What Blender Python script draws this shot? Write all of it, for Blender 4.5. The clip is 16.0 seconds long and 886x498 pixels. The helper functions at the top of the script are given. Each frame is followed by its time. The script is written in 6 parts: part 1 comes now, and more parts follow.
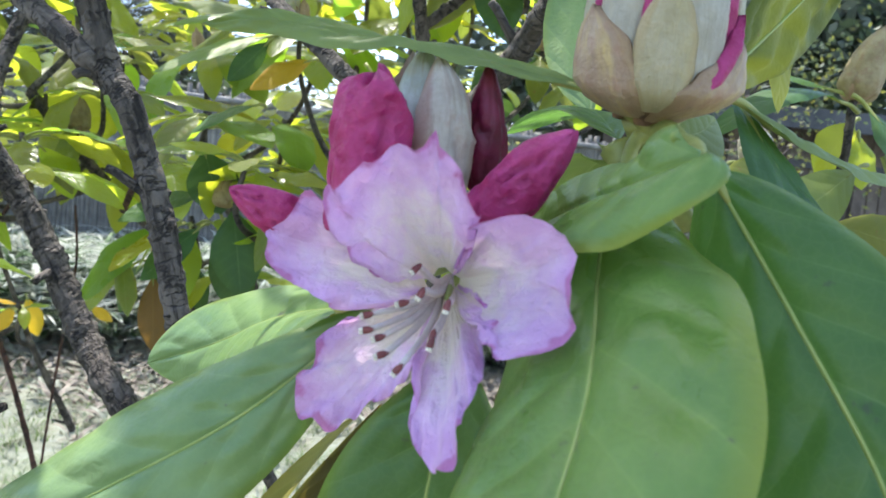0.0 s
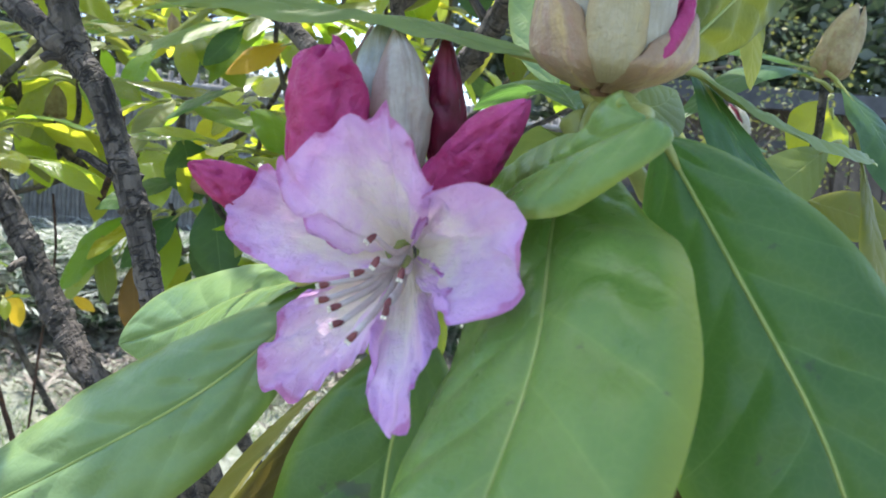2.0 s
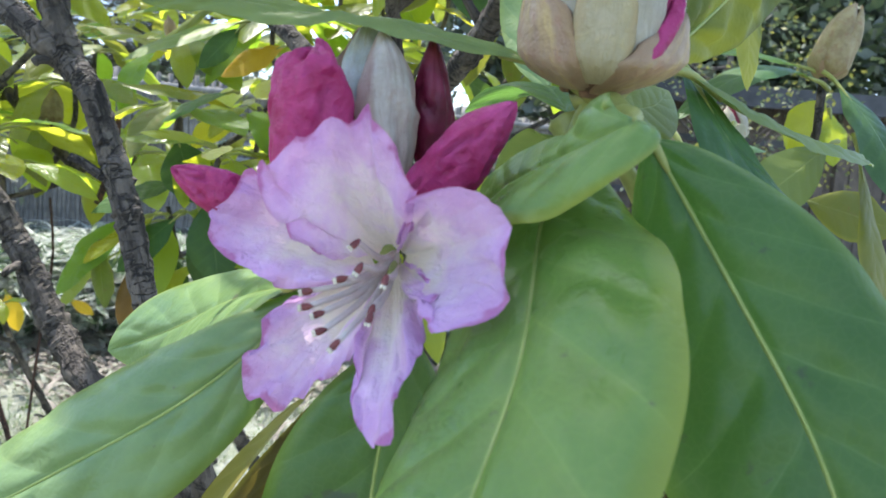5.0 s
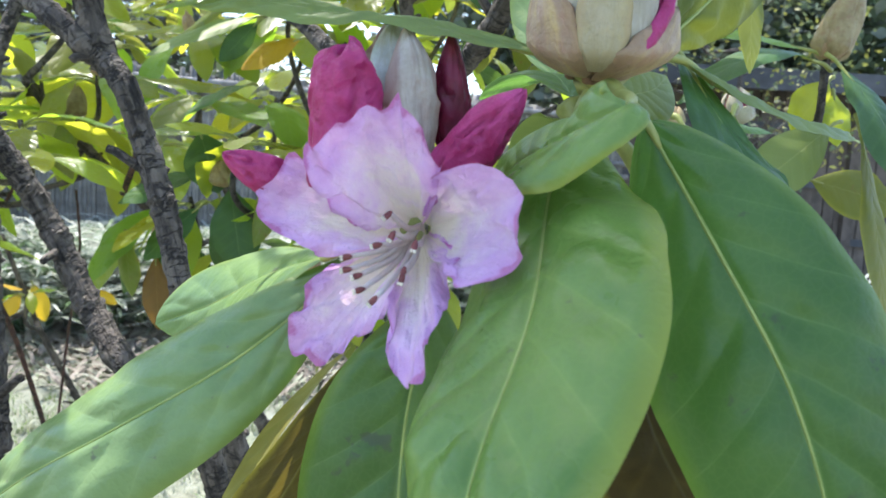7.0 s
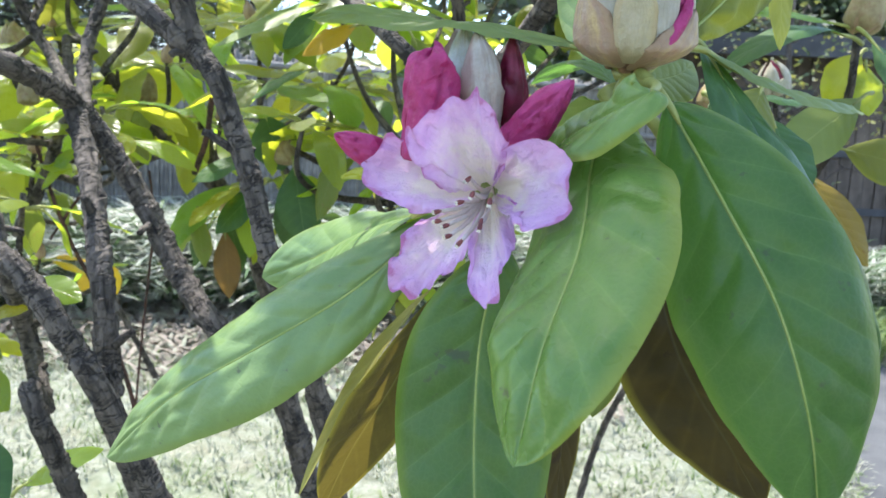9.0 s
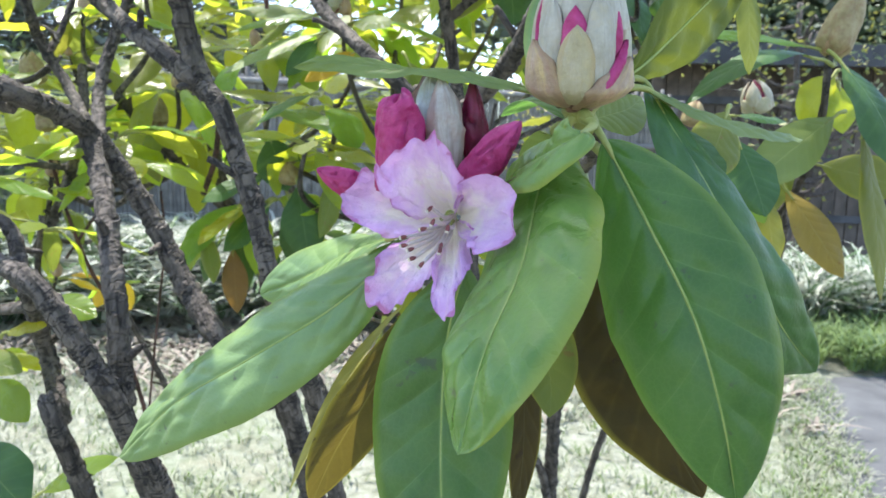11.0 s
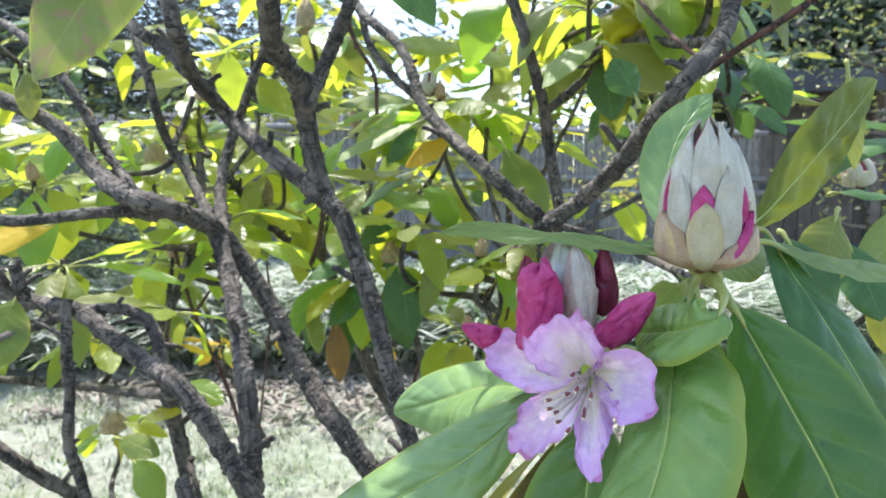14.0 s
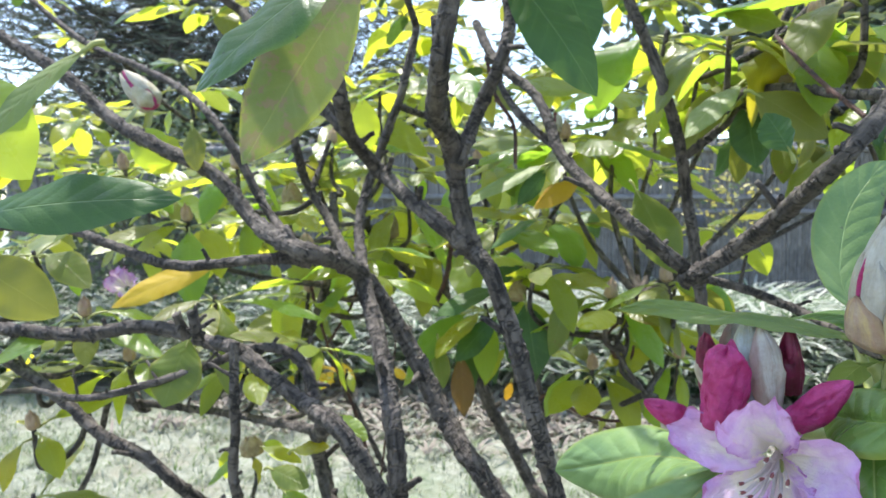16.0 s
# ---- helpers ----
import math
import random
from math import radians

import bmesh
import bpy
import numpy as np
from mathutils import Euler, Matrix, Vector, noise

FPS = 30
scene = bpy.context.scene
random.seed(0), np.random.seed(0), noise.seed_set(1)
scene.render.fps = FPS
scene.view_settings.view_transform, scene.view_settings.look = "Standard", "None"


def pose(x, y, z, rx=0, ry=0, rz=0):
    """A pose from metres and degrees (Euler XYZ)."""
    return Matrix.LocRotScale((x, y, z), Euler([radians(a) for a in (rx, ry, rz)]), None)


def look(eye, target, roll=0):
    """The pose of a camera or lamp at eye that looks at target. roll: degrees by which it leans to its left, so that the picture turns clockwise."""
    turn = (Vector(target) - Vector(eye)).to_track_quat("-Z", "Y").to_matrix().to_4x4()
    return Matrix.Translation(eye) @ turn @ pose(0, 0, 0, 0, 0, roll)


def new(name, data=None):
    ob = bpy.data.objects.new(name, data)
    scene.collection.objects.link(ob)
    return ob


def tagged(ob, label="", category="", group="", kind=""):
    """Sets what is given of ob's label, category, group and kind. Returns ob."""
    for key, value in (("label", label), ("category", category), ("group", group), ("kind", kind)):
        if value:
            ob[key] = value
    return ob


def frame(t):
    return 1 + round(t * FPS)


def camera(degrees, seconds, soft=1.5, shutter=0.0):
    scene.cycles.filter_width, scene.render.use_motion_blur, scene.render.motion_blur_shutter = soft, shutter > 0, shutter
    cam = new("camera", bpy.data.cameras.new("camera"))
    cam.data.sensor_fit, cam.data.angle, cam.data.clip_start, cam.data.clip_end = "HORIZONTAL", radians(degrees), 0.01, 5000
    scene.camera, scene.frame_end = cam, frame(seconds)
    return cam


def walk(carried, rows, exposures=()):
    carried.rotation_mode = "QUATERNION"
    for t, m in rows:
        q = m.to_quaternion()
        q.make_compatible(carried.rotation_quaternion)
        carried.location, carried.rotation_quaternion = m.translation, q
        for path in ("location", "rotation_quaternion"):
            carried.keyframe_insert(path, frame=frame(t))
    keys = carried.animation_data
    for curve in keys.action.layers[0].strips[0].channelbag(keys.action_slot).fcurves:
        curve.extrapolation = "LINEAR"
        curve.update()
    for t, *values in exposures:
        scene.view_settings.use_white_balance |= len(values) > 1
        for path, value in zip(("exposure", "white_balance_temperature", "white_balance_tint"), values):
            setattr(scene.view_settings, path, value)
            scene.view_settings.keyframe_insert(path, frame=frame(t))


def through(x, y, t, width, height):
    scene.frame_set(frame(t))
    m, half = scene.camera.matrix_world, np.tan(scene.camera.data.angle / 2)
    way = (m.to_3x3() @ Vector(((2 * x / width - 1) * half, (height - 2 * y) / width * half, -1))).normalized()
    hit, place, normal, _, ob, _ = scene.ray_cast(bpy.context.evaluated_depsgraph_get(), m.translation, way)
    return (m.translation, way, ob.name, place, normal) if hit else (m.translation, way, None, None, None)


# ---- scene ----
cam = camera(64.0, 16.0, soft=1.6)
# a small lens focused on the flower
cam.data.dof.use_dof, cam.data.dof.focus_distance, cam.data.dof.aperture_fstop = True, 0.25, 31.0
ROWS = [
    (0, 0.0000, 0.0000, 1.2000, 85.52, -5.50, 0.43),
    (0.5, 0.0003, -0.0004, 1.1970, 85.07, -5.47, -0.18),
    (1, 0.0042, -0.0035, 1.1964, 84.86, -5.19, -0.41),
    (1.5, 0.0043, -0.0032, 1.1943, 84.80, -5.10, -0.59),
    (2, 0.0066, -0.0018, 1.1974, 84.51, -4.74, -0.68),
    (2.5, 0.0086, -0.0033, 1.2026, 84.91, -4.61, -0.64),
    (3, 0.0086, -0.0045, 1.2048, 85.08, -4.48, -0.64),
    (3.5, 0.0089, -0.0038, 1.2020, 85.43, -4.51, -0.76),
    (4, 0.0112, 0.0012, 1.1987, 85.20, -4.61, -0.81),
    (6.5, 0.0066, -0.0061, 1.1977, 83.87, -3.83, -0.07),
    (7, 0.0076, -0.0204, 1.1958, 83.64, -3.51, 0.28),
    (7.5, 0.0066, -0.0385, 1.1930, 83.27, -3.32, 1.39),
    (8, 0.0001, -0.0459, 1.1868, 82.17, -3.23, 2.17),
    (8.5, -0.0023, -0.0573, 1.1925, 81.62, -2.59, 2.92),
    (9, 0.0002, -0.0704, 1.1948, 81.63, -2.49, 3.50),
    (9.5, 0.0045, -0.0832, 1.1946, 82.17, -2.43, 3.90),
    (10, 0.0079, -0.0930, 1.1984, 82.66, -2.20, 4.02),
    (12.5, 0.0288, -0.1098, 1.2070, 82.57, -0.90, 5.11),
    (13, 0.0295, -0.1263, 1.2224, 83.40, -0.85, 5.98),
    (13.5, 0.0144, -0.1239, 1.2351, 84.23, -0.29, 7.25),
    (14, -0.0064, -0.1228, 1.2520, 85.28, -0.23, 10.24),
    (14.5, -0.0158, -0.1249, 1.2562, 85.65, 0.05, 12.89),
    (15, -0.0165, -0.1350, 1.2676, 86.00, 0.96, 15.24),
    (15.5, -0.0243, -0.1445, 1.2820, 86.70, 1.66, 17.18),
    (16, -0.0391, -0.1466, 1.2784, 86.70, -0.00, 17.99),
]
walk(cam, [(row[0], pose(*row[1:])) for row in ROWS], exposures=[(0, 1.78), (4, 1.79), (8, 1.90), (12.5, 1.93), (14.5, 1.92), (15.2, 1.84), (16, 1.71)])

# world and light
world = bpy.data.worlds.new("sky")
scene.world = world
world.use_nodes = True
wn = world.node_tree.nodes
sky = wn.new("ShaderNodeTexSky")
sky.sky_type, sky.sun_disc = "NISHITA", False
SUN_ELEV, SUN_TURN = radians(66), radians(-42)
sky.sun_elevation, sky.sun_rotation = SUN_ELEV, SUN_TURN
sky.air_density, sky.dust_density = 1.0, 1.0
world.node_tree.links.new(sky.outputs[0], wn["Background"].inputs[0])
wn["Background"].inputs[1].default_value = 0.15
sun_data = bpy.data.lights.new("sun", "SUN")
sun_data.energy, sun_data.angle, sun_data.color = 2.8, radians(0.6), (1.0, 0.96, 0.90)
sun = new("sun", sun_data)
SUN_DIR = Vector((math.sin(SUN_TURN) * math.cos(SUN_ELEV), math.cos(SUN_TURN) * math.cos(SUN_ELEV), math.sin(SUN_ELEV)))
sun.matrix_world = look(SUN_DIR * 20, (0, 0, 0))


# ---- materials ----
def material(name):
    m = bpy.data.materials.new(name)
    m.use_nodes = True
    nt = m.node_tree
    nt.nodes.clear()
    return m, nt


def node(nt, kind, **values):
    n = nt.nodes.new("ShaderNode" + kind)
    for k, v in values.items():
        n.inputs[k.replace("_", " ")].default_value = v
    return n


def link(nt, a, b):
    nt.links.new(a, b)


def ramp(nt, fac, *stops):
    n = nt.nodes.new("ShaderNodeValToRGB")
    e = n.color_ramp.elements
    while len(e) < len(stops):
        e.new(0.5)
    for el, (p, c) in zip(e, stops):
        el.position, el.color = p, (*c, 1) if len(c) == 3 else c
    link(nt, fac, n.inputs[0])
    return n.outputs[0]


def mix(nt, fac, a, b, mode="MIX"):
    n = nt.nodes.new("ShaderNodeMix")
    n.data_type, n.blend_type = "RGBA", mode
    for sock, v in ((n.inputs[0], fac), (n.inputs[6], a), (n.inputs[7], b)):
        if isinstance(v, (int, float)):
            sock.default_value = v
        elif isinstance(v, tuple):
            sock.default_value = (*v, 1)
        else:
            link(nt, v, sock)
    return n.outputs[2]


def calc(nt, op, a, b=None):
    n = nt.nodes.new("ShaderNodeMath")
    n.operation = op
    for i, v in enumerate((a, b)):
        if v is None:
            continue
        if isinstance(v, (int, float)):
            n.inputs[i].default_value = v
        else:
            link(nt, v, n.inputs[i])
    return n.outputs[0]


def noise_of(nt, vec, scale, detail=4.0, rough=0.55):
    n = node(nt, "TexNoise", Scale=scale, Detail=detail, Roughness=rough)
    if vec is not None:
        link(nt, vec, n.inputs["Vector"])
    return n.outputs["Fac"]


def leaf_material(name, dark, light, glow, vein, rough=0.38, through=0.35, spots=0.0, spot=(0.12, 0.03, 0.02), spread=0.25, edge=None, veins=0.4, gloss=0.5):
    """A leaf: mottled blade, pale midrib and side veins along its own length, light shining through."""
    m, nt = material(name)
    uv = nt.nodes.new("ShaderNodeUVMap")
    sep = nt.nodes.new("ShaderNodeSeparateXYZ")
    link(nt, uv.outputs[0], sep.inputs[0])
    u, v = sep.outputs[0], sep.outputs[1]
    obj = nt.nodes.new("ShaderNodeTexCoord").outputs["Object"]
    info = nt.nodes.new("ShaderNodeObjectInfo").outputs["Random"]
    big = noise_of(nt, obj, 45.0, 3.0)
    fine = noise_of(nt, obj, 400.0, 3.0)
    across = calc(nt, "ABSOLUTE", calc(nt, "SUBTRACT", v, 0.5))
    # side veins run forward from the midrib
    arc = calc(nt, "SUBTRACT", u, calc(nt, "MULTIPLY", calc(nt, "POWER", across, 0.8), 0.30))
    arc = calc(nt, "ADD", arc, calc(nt, "MULTIPLY", calc(nt, "SUBTRACT", big, 0.5), 0.02))
    wave = calc(nt, "ABSOLUTE", calc(nt, "SINE", calc(nt, "MULTIPLY", arc, 27.0)))
    side = ramp(nt, wave, (0.0, (1, 1, 1)), (0.03, (0.5, 0.5, 0.5)), (0.09, (0, 0, 0)))
    side = calc(nt, "MULTIPLY", side, ramp(nt, noise_of(nt, obj, 60.0, 2.0), (0.36, (0.1, 0.1, 0.1)), (0.62, (1, 1, 1))))
    rib = ramp(nt, across, (0.0, (1, 1, 1)), (0.006, (0.7, 0.7, 0.7)), (0.018, (0, 0, 0)))
    net = node(nt, "TexVoronoi", Scale=420.0)
    net.feature = "DISTANCE_TO_EDGE"
    link(nt, obj, net.inputs["Vector"])
    mesh_net = ramp(nt, net.outputs["Distance"], (0.0, (1, 1, 1)), (0.12, (0, 0, 0)))
    cloud = noise_of(nt, obj, 130.0, 4.0, 0.6)
    cells = ramp(nt, wave, (0.0, (0.22, 0.22, 0.22)), (0.5, (0, 0, 0)))
    base = mix(nt, ramp(nt, calc(nt, "ADD", big, calc(nt, "MULTIPLY", cells, 0.5)), (0.35, (0, 0, 0)), (0.68, (1, 1, 1))), dark, light)
    shift = nt.nodes.new("ShaderNodeHueSaturation")
    link(nt, base, shift.inputs["Color"])
    link(nt, calc(nt, "ADD", 0.5 - spread * 0.12, calc(nt, "MULTIPLY", info, spread * 0.16)), shift.inputs["Hue"])
    link(nt, calc(nt, "ADD", 1.0 - spread, calc(nt, "MULTIPLY", info, 2 * spread)), shift.inputs["Value"])
    col = shift.outputs[0]
    col = mix(nt, calc(nt, "MULTIPLY", cloud, 0.28), col, dark)
    col = mix(nt, calc(nt, "MULTIPLY", side, 0.22 * veins), col, vein)
    col = mix(nt, calc(nt, "MULTIPLY", mesh_net, 0.045 * veins), col, vein)
    if edge:
        rim = ramp(nt, across, (0.42, (0, 0, 0)), (0.5, (0.9, 0.9, 0.9)))
        col = mix(nt, rim, col, edge)
    if spots:
        sp = ramp(nt, noise_of(nt, obj, 120.0, 4.0, 0.6), (0.69 - 0.1 * spots, (0, 0, 0)), (0.72 - 0.08 * spots, (1, 1, 1)))
        col = mix(nt, calc(nt, "MULTIPLY", sp, min(1.0, 0.25 + 2.0 * spots)), col, spot)
    col = mix(nt, calc(nt, "MULTIPLY", rib, 0.5), col, vein)
    col = mix(nt, 0.14, col, mix(nt, fine, (0.3, 0.3, 0.3), (1.0, 1.0, 1.0)), "MULTIPLY")
    height = calc(nt, "ADD", calc(nt, "MULTIPLY", wave, 0.6), calc(nt, "MULTIPLY", fine, 0.15))
    height = calc(nt, "ADD", calc(nt, "ADD", height, calc(nt, "MULTIPLY", cloud, 0.9)), calc(nt, "MULTIPLY", net.outputs["Distance"], 0.35))
    height = calc(nt, "SUBTRACT", height, calc(nt, "MULTIPLY", rib, 0.7))
    bump = node(nt, "Bump", Strength=0.42, Distance=0.0010)
    link(nt, height, bump.inputs["Height"])
    pr = node(nt, "BsdfPrincipled", Roughness=rough)
    pr.inputs["Specular IOR Level"].default_value = gloss
    link(nt, col, pr.inputs["Base Color"])
    link(nt, ramp(nt, big, (0.3, (rough - 0.08,) * 3), (0.7, (rough + 0.12,) * 3)), pr.inputs["Roughness"])
    link(nt, bump.outputs[0], pr.inputs["Normal"])
    tr = node(nt, "BsdfTranslucent")
    shine = nt.nodes.new("ShaderNodeHueSaturation")
    link(nt, mix(nt, calc(nt, "MULTIPLY", side, 0.3), mix(nt, big, glow, tuple(c * 0.75 for c in glow)), tuple(c * 0.6 for c in glow)), shine.inputs["Color"])
    link(nt, calc(nt, "ADD", 0.5 - spread * 0.12, calc(nt, "MULTIPLY", info, spread * 0.2)), shine.inputs["Hue"])
    link(nt, shine.outputs[0], tr.inputs["Color"])
    ms = nt.nodes.new("ShaderNodeMixShader")
    ms.inputs[0].default_value = through
    link(nt, pr.outputs[0], ms.inputs[1])
    link(nt, tr.outputs[0], ms.inputs[2])
    out = nt.nodes.new("ShaderNodeOutputMaterial")
    link(nt, ms.outputs[0], out.inputs[0])
    return m


def plain_material(name, a, b, rough=0.7, scale=60.0, bump=0.3, fine=600.0, through=0.0, dist=0.0006, spread=0.0, coords="Object", blotch=None, streaks=None, rim=None):
    m, nt = material(name)
    obj = nt.nodes.new("ShaderNodeTexCoord").outputs[coords]
    n1, n2 = noise_of(nt, obj, scale, 5.0), noise_of(nt, obj, fine, 3.0)
    col = mix(nt, ramp(nt, n1, (0.35, (0, 0, 0)), (0.65, (1, 1, 1))), a, b)
    col = mix(nt, 0.35, col, mix(nt, n2, (0.25, 0.25, 0.25), (1.0, 1.0, 1.0)), "MULTIPLY")
    if blotch:
        col = mix(nt, ramp(nt, noise_of(nt, obj, 170.0, 4.0, 0.65), (0.5, (0, 0, 0)), (0.7, (0.75, 0.75, 0.75))), col, blotch)
    if streaks:
        mp = node(nt, "Mapping")
        mp.inputs["Scale"].default_value = (1.6, 5.0, 1.0)
        link(nt, nt.nodes.new("ShaderNodeUVMap").outputs[0], mp.inputs["Vector"])
        n3 = noise_of(nt, mp.outputs[0], 1.0, 5.0, 0.65)
        col = mix(nt, ramp(nt, n3, (0.46, (0, 0, 0)), (0.66, (0.8, 0.8, 0.8))), col, streaks)
        n1 = calc(nt, "ADD", n1, n3)
    if rim:
        sep = nt.nodes.new("ShaderNodeSeparateXYZ")
        link(nt, nt.nodes.new("ShaderNodeUVMap").outputs[0], sep.inputs[0])
        out_by = calc(nt, "ADD", calc(nt, "ABSOLUTE", calc(nt, "SUBTRACT", sep.outputs[1], 0.5)), calc(nt, "MULTIPLY", calc(nt, "SUBTRACT", n1, 0.5), 0.25))
        col = mix(nt, ramp(nt, out_by, (0.40, (0, 0, 0)), (0.52, (0.7, 0.7, 0.7))), col, rim)
    if spread:
        info = nt.nodes.new("ShaderNodeObjectInfo").outputs["Random"]
        hs = nt.nodes.new("ShaderNodeHueSaturation")
        link(nt, col, hs.inputs["Color"])
        link(nt, calc(nt, "ADD", 1.0 - spread, calc(nt, "MULTIPLY", info, 2 * spread)), hs.inputs["Value"])
        col = hs.outputs[0]
    bm = node(nt, "Bump", Strength=bump, Distance=dist)
    link(nt, calc(nt, "ADD", n1, calc(nt, "MULTIPLY", n2, 0.5)), bm.inputs["Height"])
    pr = node(nt, "BsdfPrincipled", Roughness=rough)
    link(nt, col, pr.inputs["Base Color"])
    link(nt, bm.outputs[0], pr.inputs["Normal"])
    out = nt.nodes.new("ShaderNodeOutputMaterial")
    if through:
        tr = node(nt, "BsdfTranslucent")
        link(nt, col, tr.inputs["Color"])
        ms = nt.nodes.new("ShaderNodeMixShader")
        ms.inputs[0].default_value = through
        link(nt, pr.outputs[0], ms.inputs[1])
        link(nt, tr.outputs[0], ms.inputs[2])
        link(nt, ms.outputs[0], out.inputs[0])
    else:
        link(nt, pr.outputs[0], out.inputs[0])
    return m


def bark_material(name, a, b, crack):
    """Flaking bark: grey-brown strips along the stem, torn by dark fissures, with pale patches where plates have dropped."""
    m, nt = material(name)
    uv = nt.nodes.new("ShaderNodeUVMap").outputs[0]
    obj = nt.nodes.new("ShaderNodeTexCoord").outputs["Object"]
    warp = node(nt, "TexNoise", Scale=90.0, Detail=3.0)
    link(nt, obj, warp.inputs["Vector"])

    def laid(sx, sy, much):
        mp = node(nt, "Mapping")
        mp.inputs["Scale"].default_value = (sx, sy, 1.0)
        link(nt, uv, mp.inputs["Vector"])
        return mix(nt, much, mp.outputs[0], warp.outputs["Color"], "ADD")

    strips = noise_of(nt, laid(1.6, 0.22, 0.5), 1.0, 6.0, 0.65)
    plates = node(nt, "TexVoronoi", Scale=1.0)
    plates.feature = "DISTANCE_TO_EDGE"
    link(nt, laid(0.8, 0.36, 1.1), plates.inputs["Vector"])
    torn = noise_of(nt, obj, 60.0, 4.0, 0.6)
    gap = ramp(nt, plates.outputs["Distance"], (0.0, (1, 1, 1)), (0.035, (0.6, 0.6, 0.6)), (0.10, (0, 0, 0)))
    gap = calc(nt, "MULTIPLY", gap, ramp(nt, torn, (0.48, (0, 0, 0)), (0.62, (0.9, 0.9, 0.9))))
    fissure = ramp(nt, strips, (0.30, (1, 1, 1)), (0.42, (0, 0, 0)))
    gap = calc(nt, "MAXIMUM", gap, fissure)
    ring = noise_of(nt, laid(0.35, 1.3, 0.7), 1.0, 3.0, 0.55)
    ring = ramp(nt, calc(nt, "ABSOLUTE", calc(nt, "SUBTRACT", ring, 0.5)), (0.0, (1, 1, 1)), (0.016, (0.8, 0.8, 0.8)), (0.04, (0, 0, 0)))
    gap = calc(nt, "MAXIMUM", gap, calc(nt, "MULTIPLY", ring, ramp(nt, torn, (0.40, (0, 0, 0)), (0.52, (1, 1, 1)))))
    pale = noise_of(nt, laid(0.6, 0.4, 0.7), 1.0, 4.0, 0.6)
    grain = noise_of(nt, obj, 900.0, 3.0)
    col = mix(nt, ramp(nt, strips, (0.36, (0, 0, 0)), (0.72, (1, 1, 1))), a, b)
    col = mix(nt, ramp(nt, pale, (0.49, (0, 0, 0)), (0.55, (0.75, 0.75, 0.75))), col, tuple(min(1, c * 1.2) for c in b))
    col = mix(nt, 0.55, col, mix(nt, grain, (0.3, 0.3, 0.3), (1, 1, 1)), "MULTIPLY")
    col = mix(nt, gap, col, crack)
    hgt = calc(nt, "SUBTRACT", calc(nt, "ADD", strips, calc(nt, "MULTIPLY", torn, 0.5)), calc(nt, "MULTIPLY", gap, 0.8))
    bm = node(nt, "Bump", Strength=1.0, Distance=0.0022)
    link(nt, calc(nt, "ADD", hgt, calc(nt, "MULTIPLY", grain, 0.12)), bm.inputs["Height"])
    pr = node(nt, "BsdfPrincipled", Roughness=0.82)
    link(nt, col, pr.inputs["Base Color"])
    link(nt, bm.outputs[0], pr.inputs["Normal"])
    out = nt.nodes.new("ShaderNodeOutputMaterial")
    link(nt, pr.outputs[0], out.inputs[0])
    return m


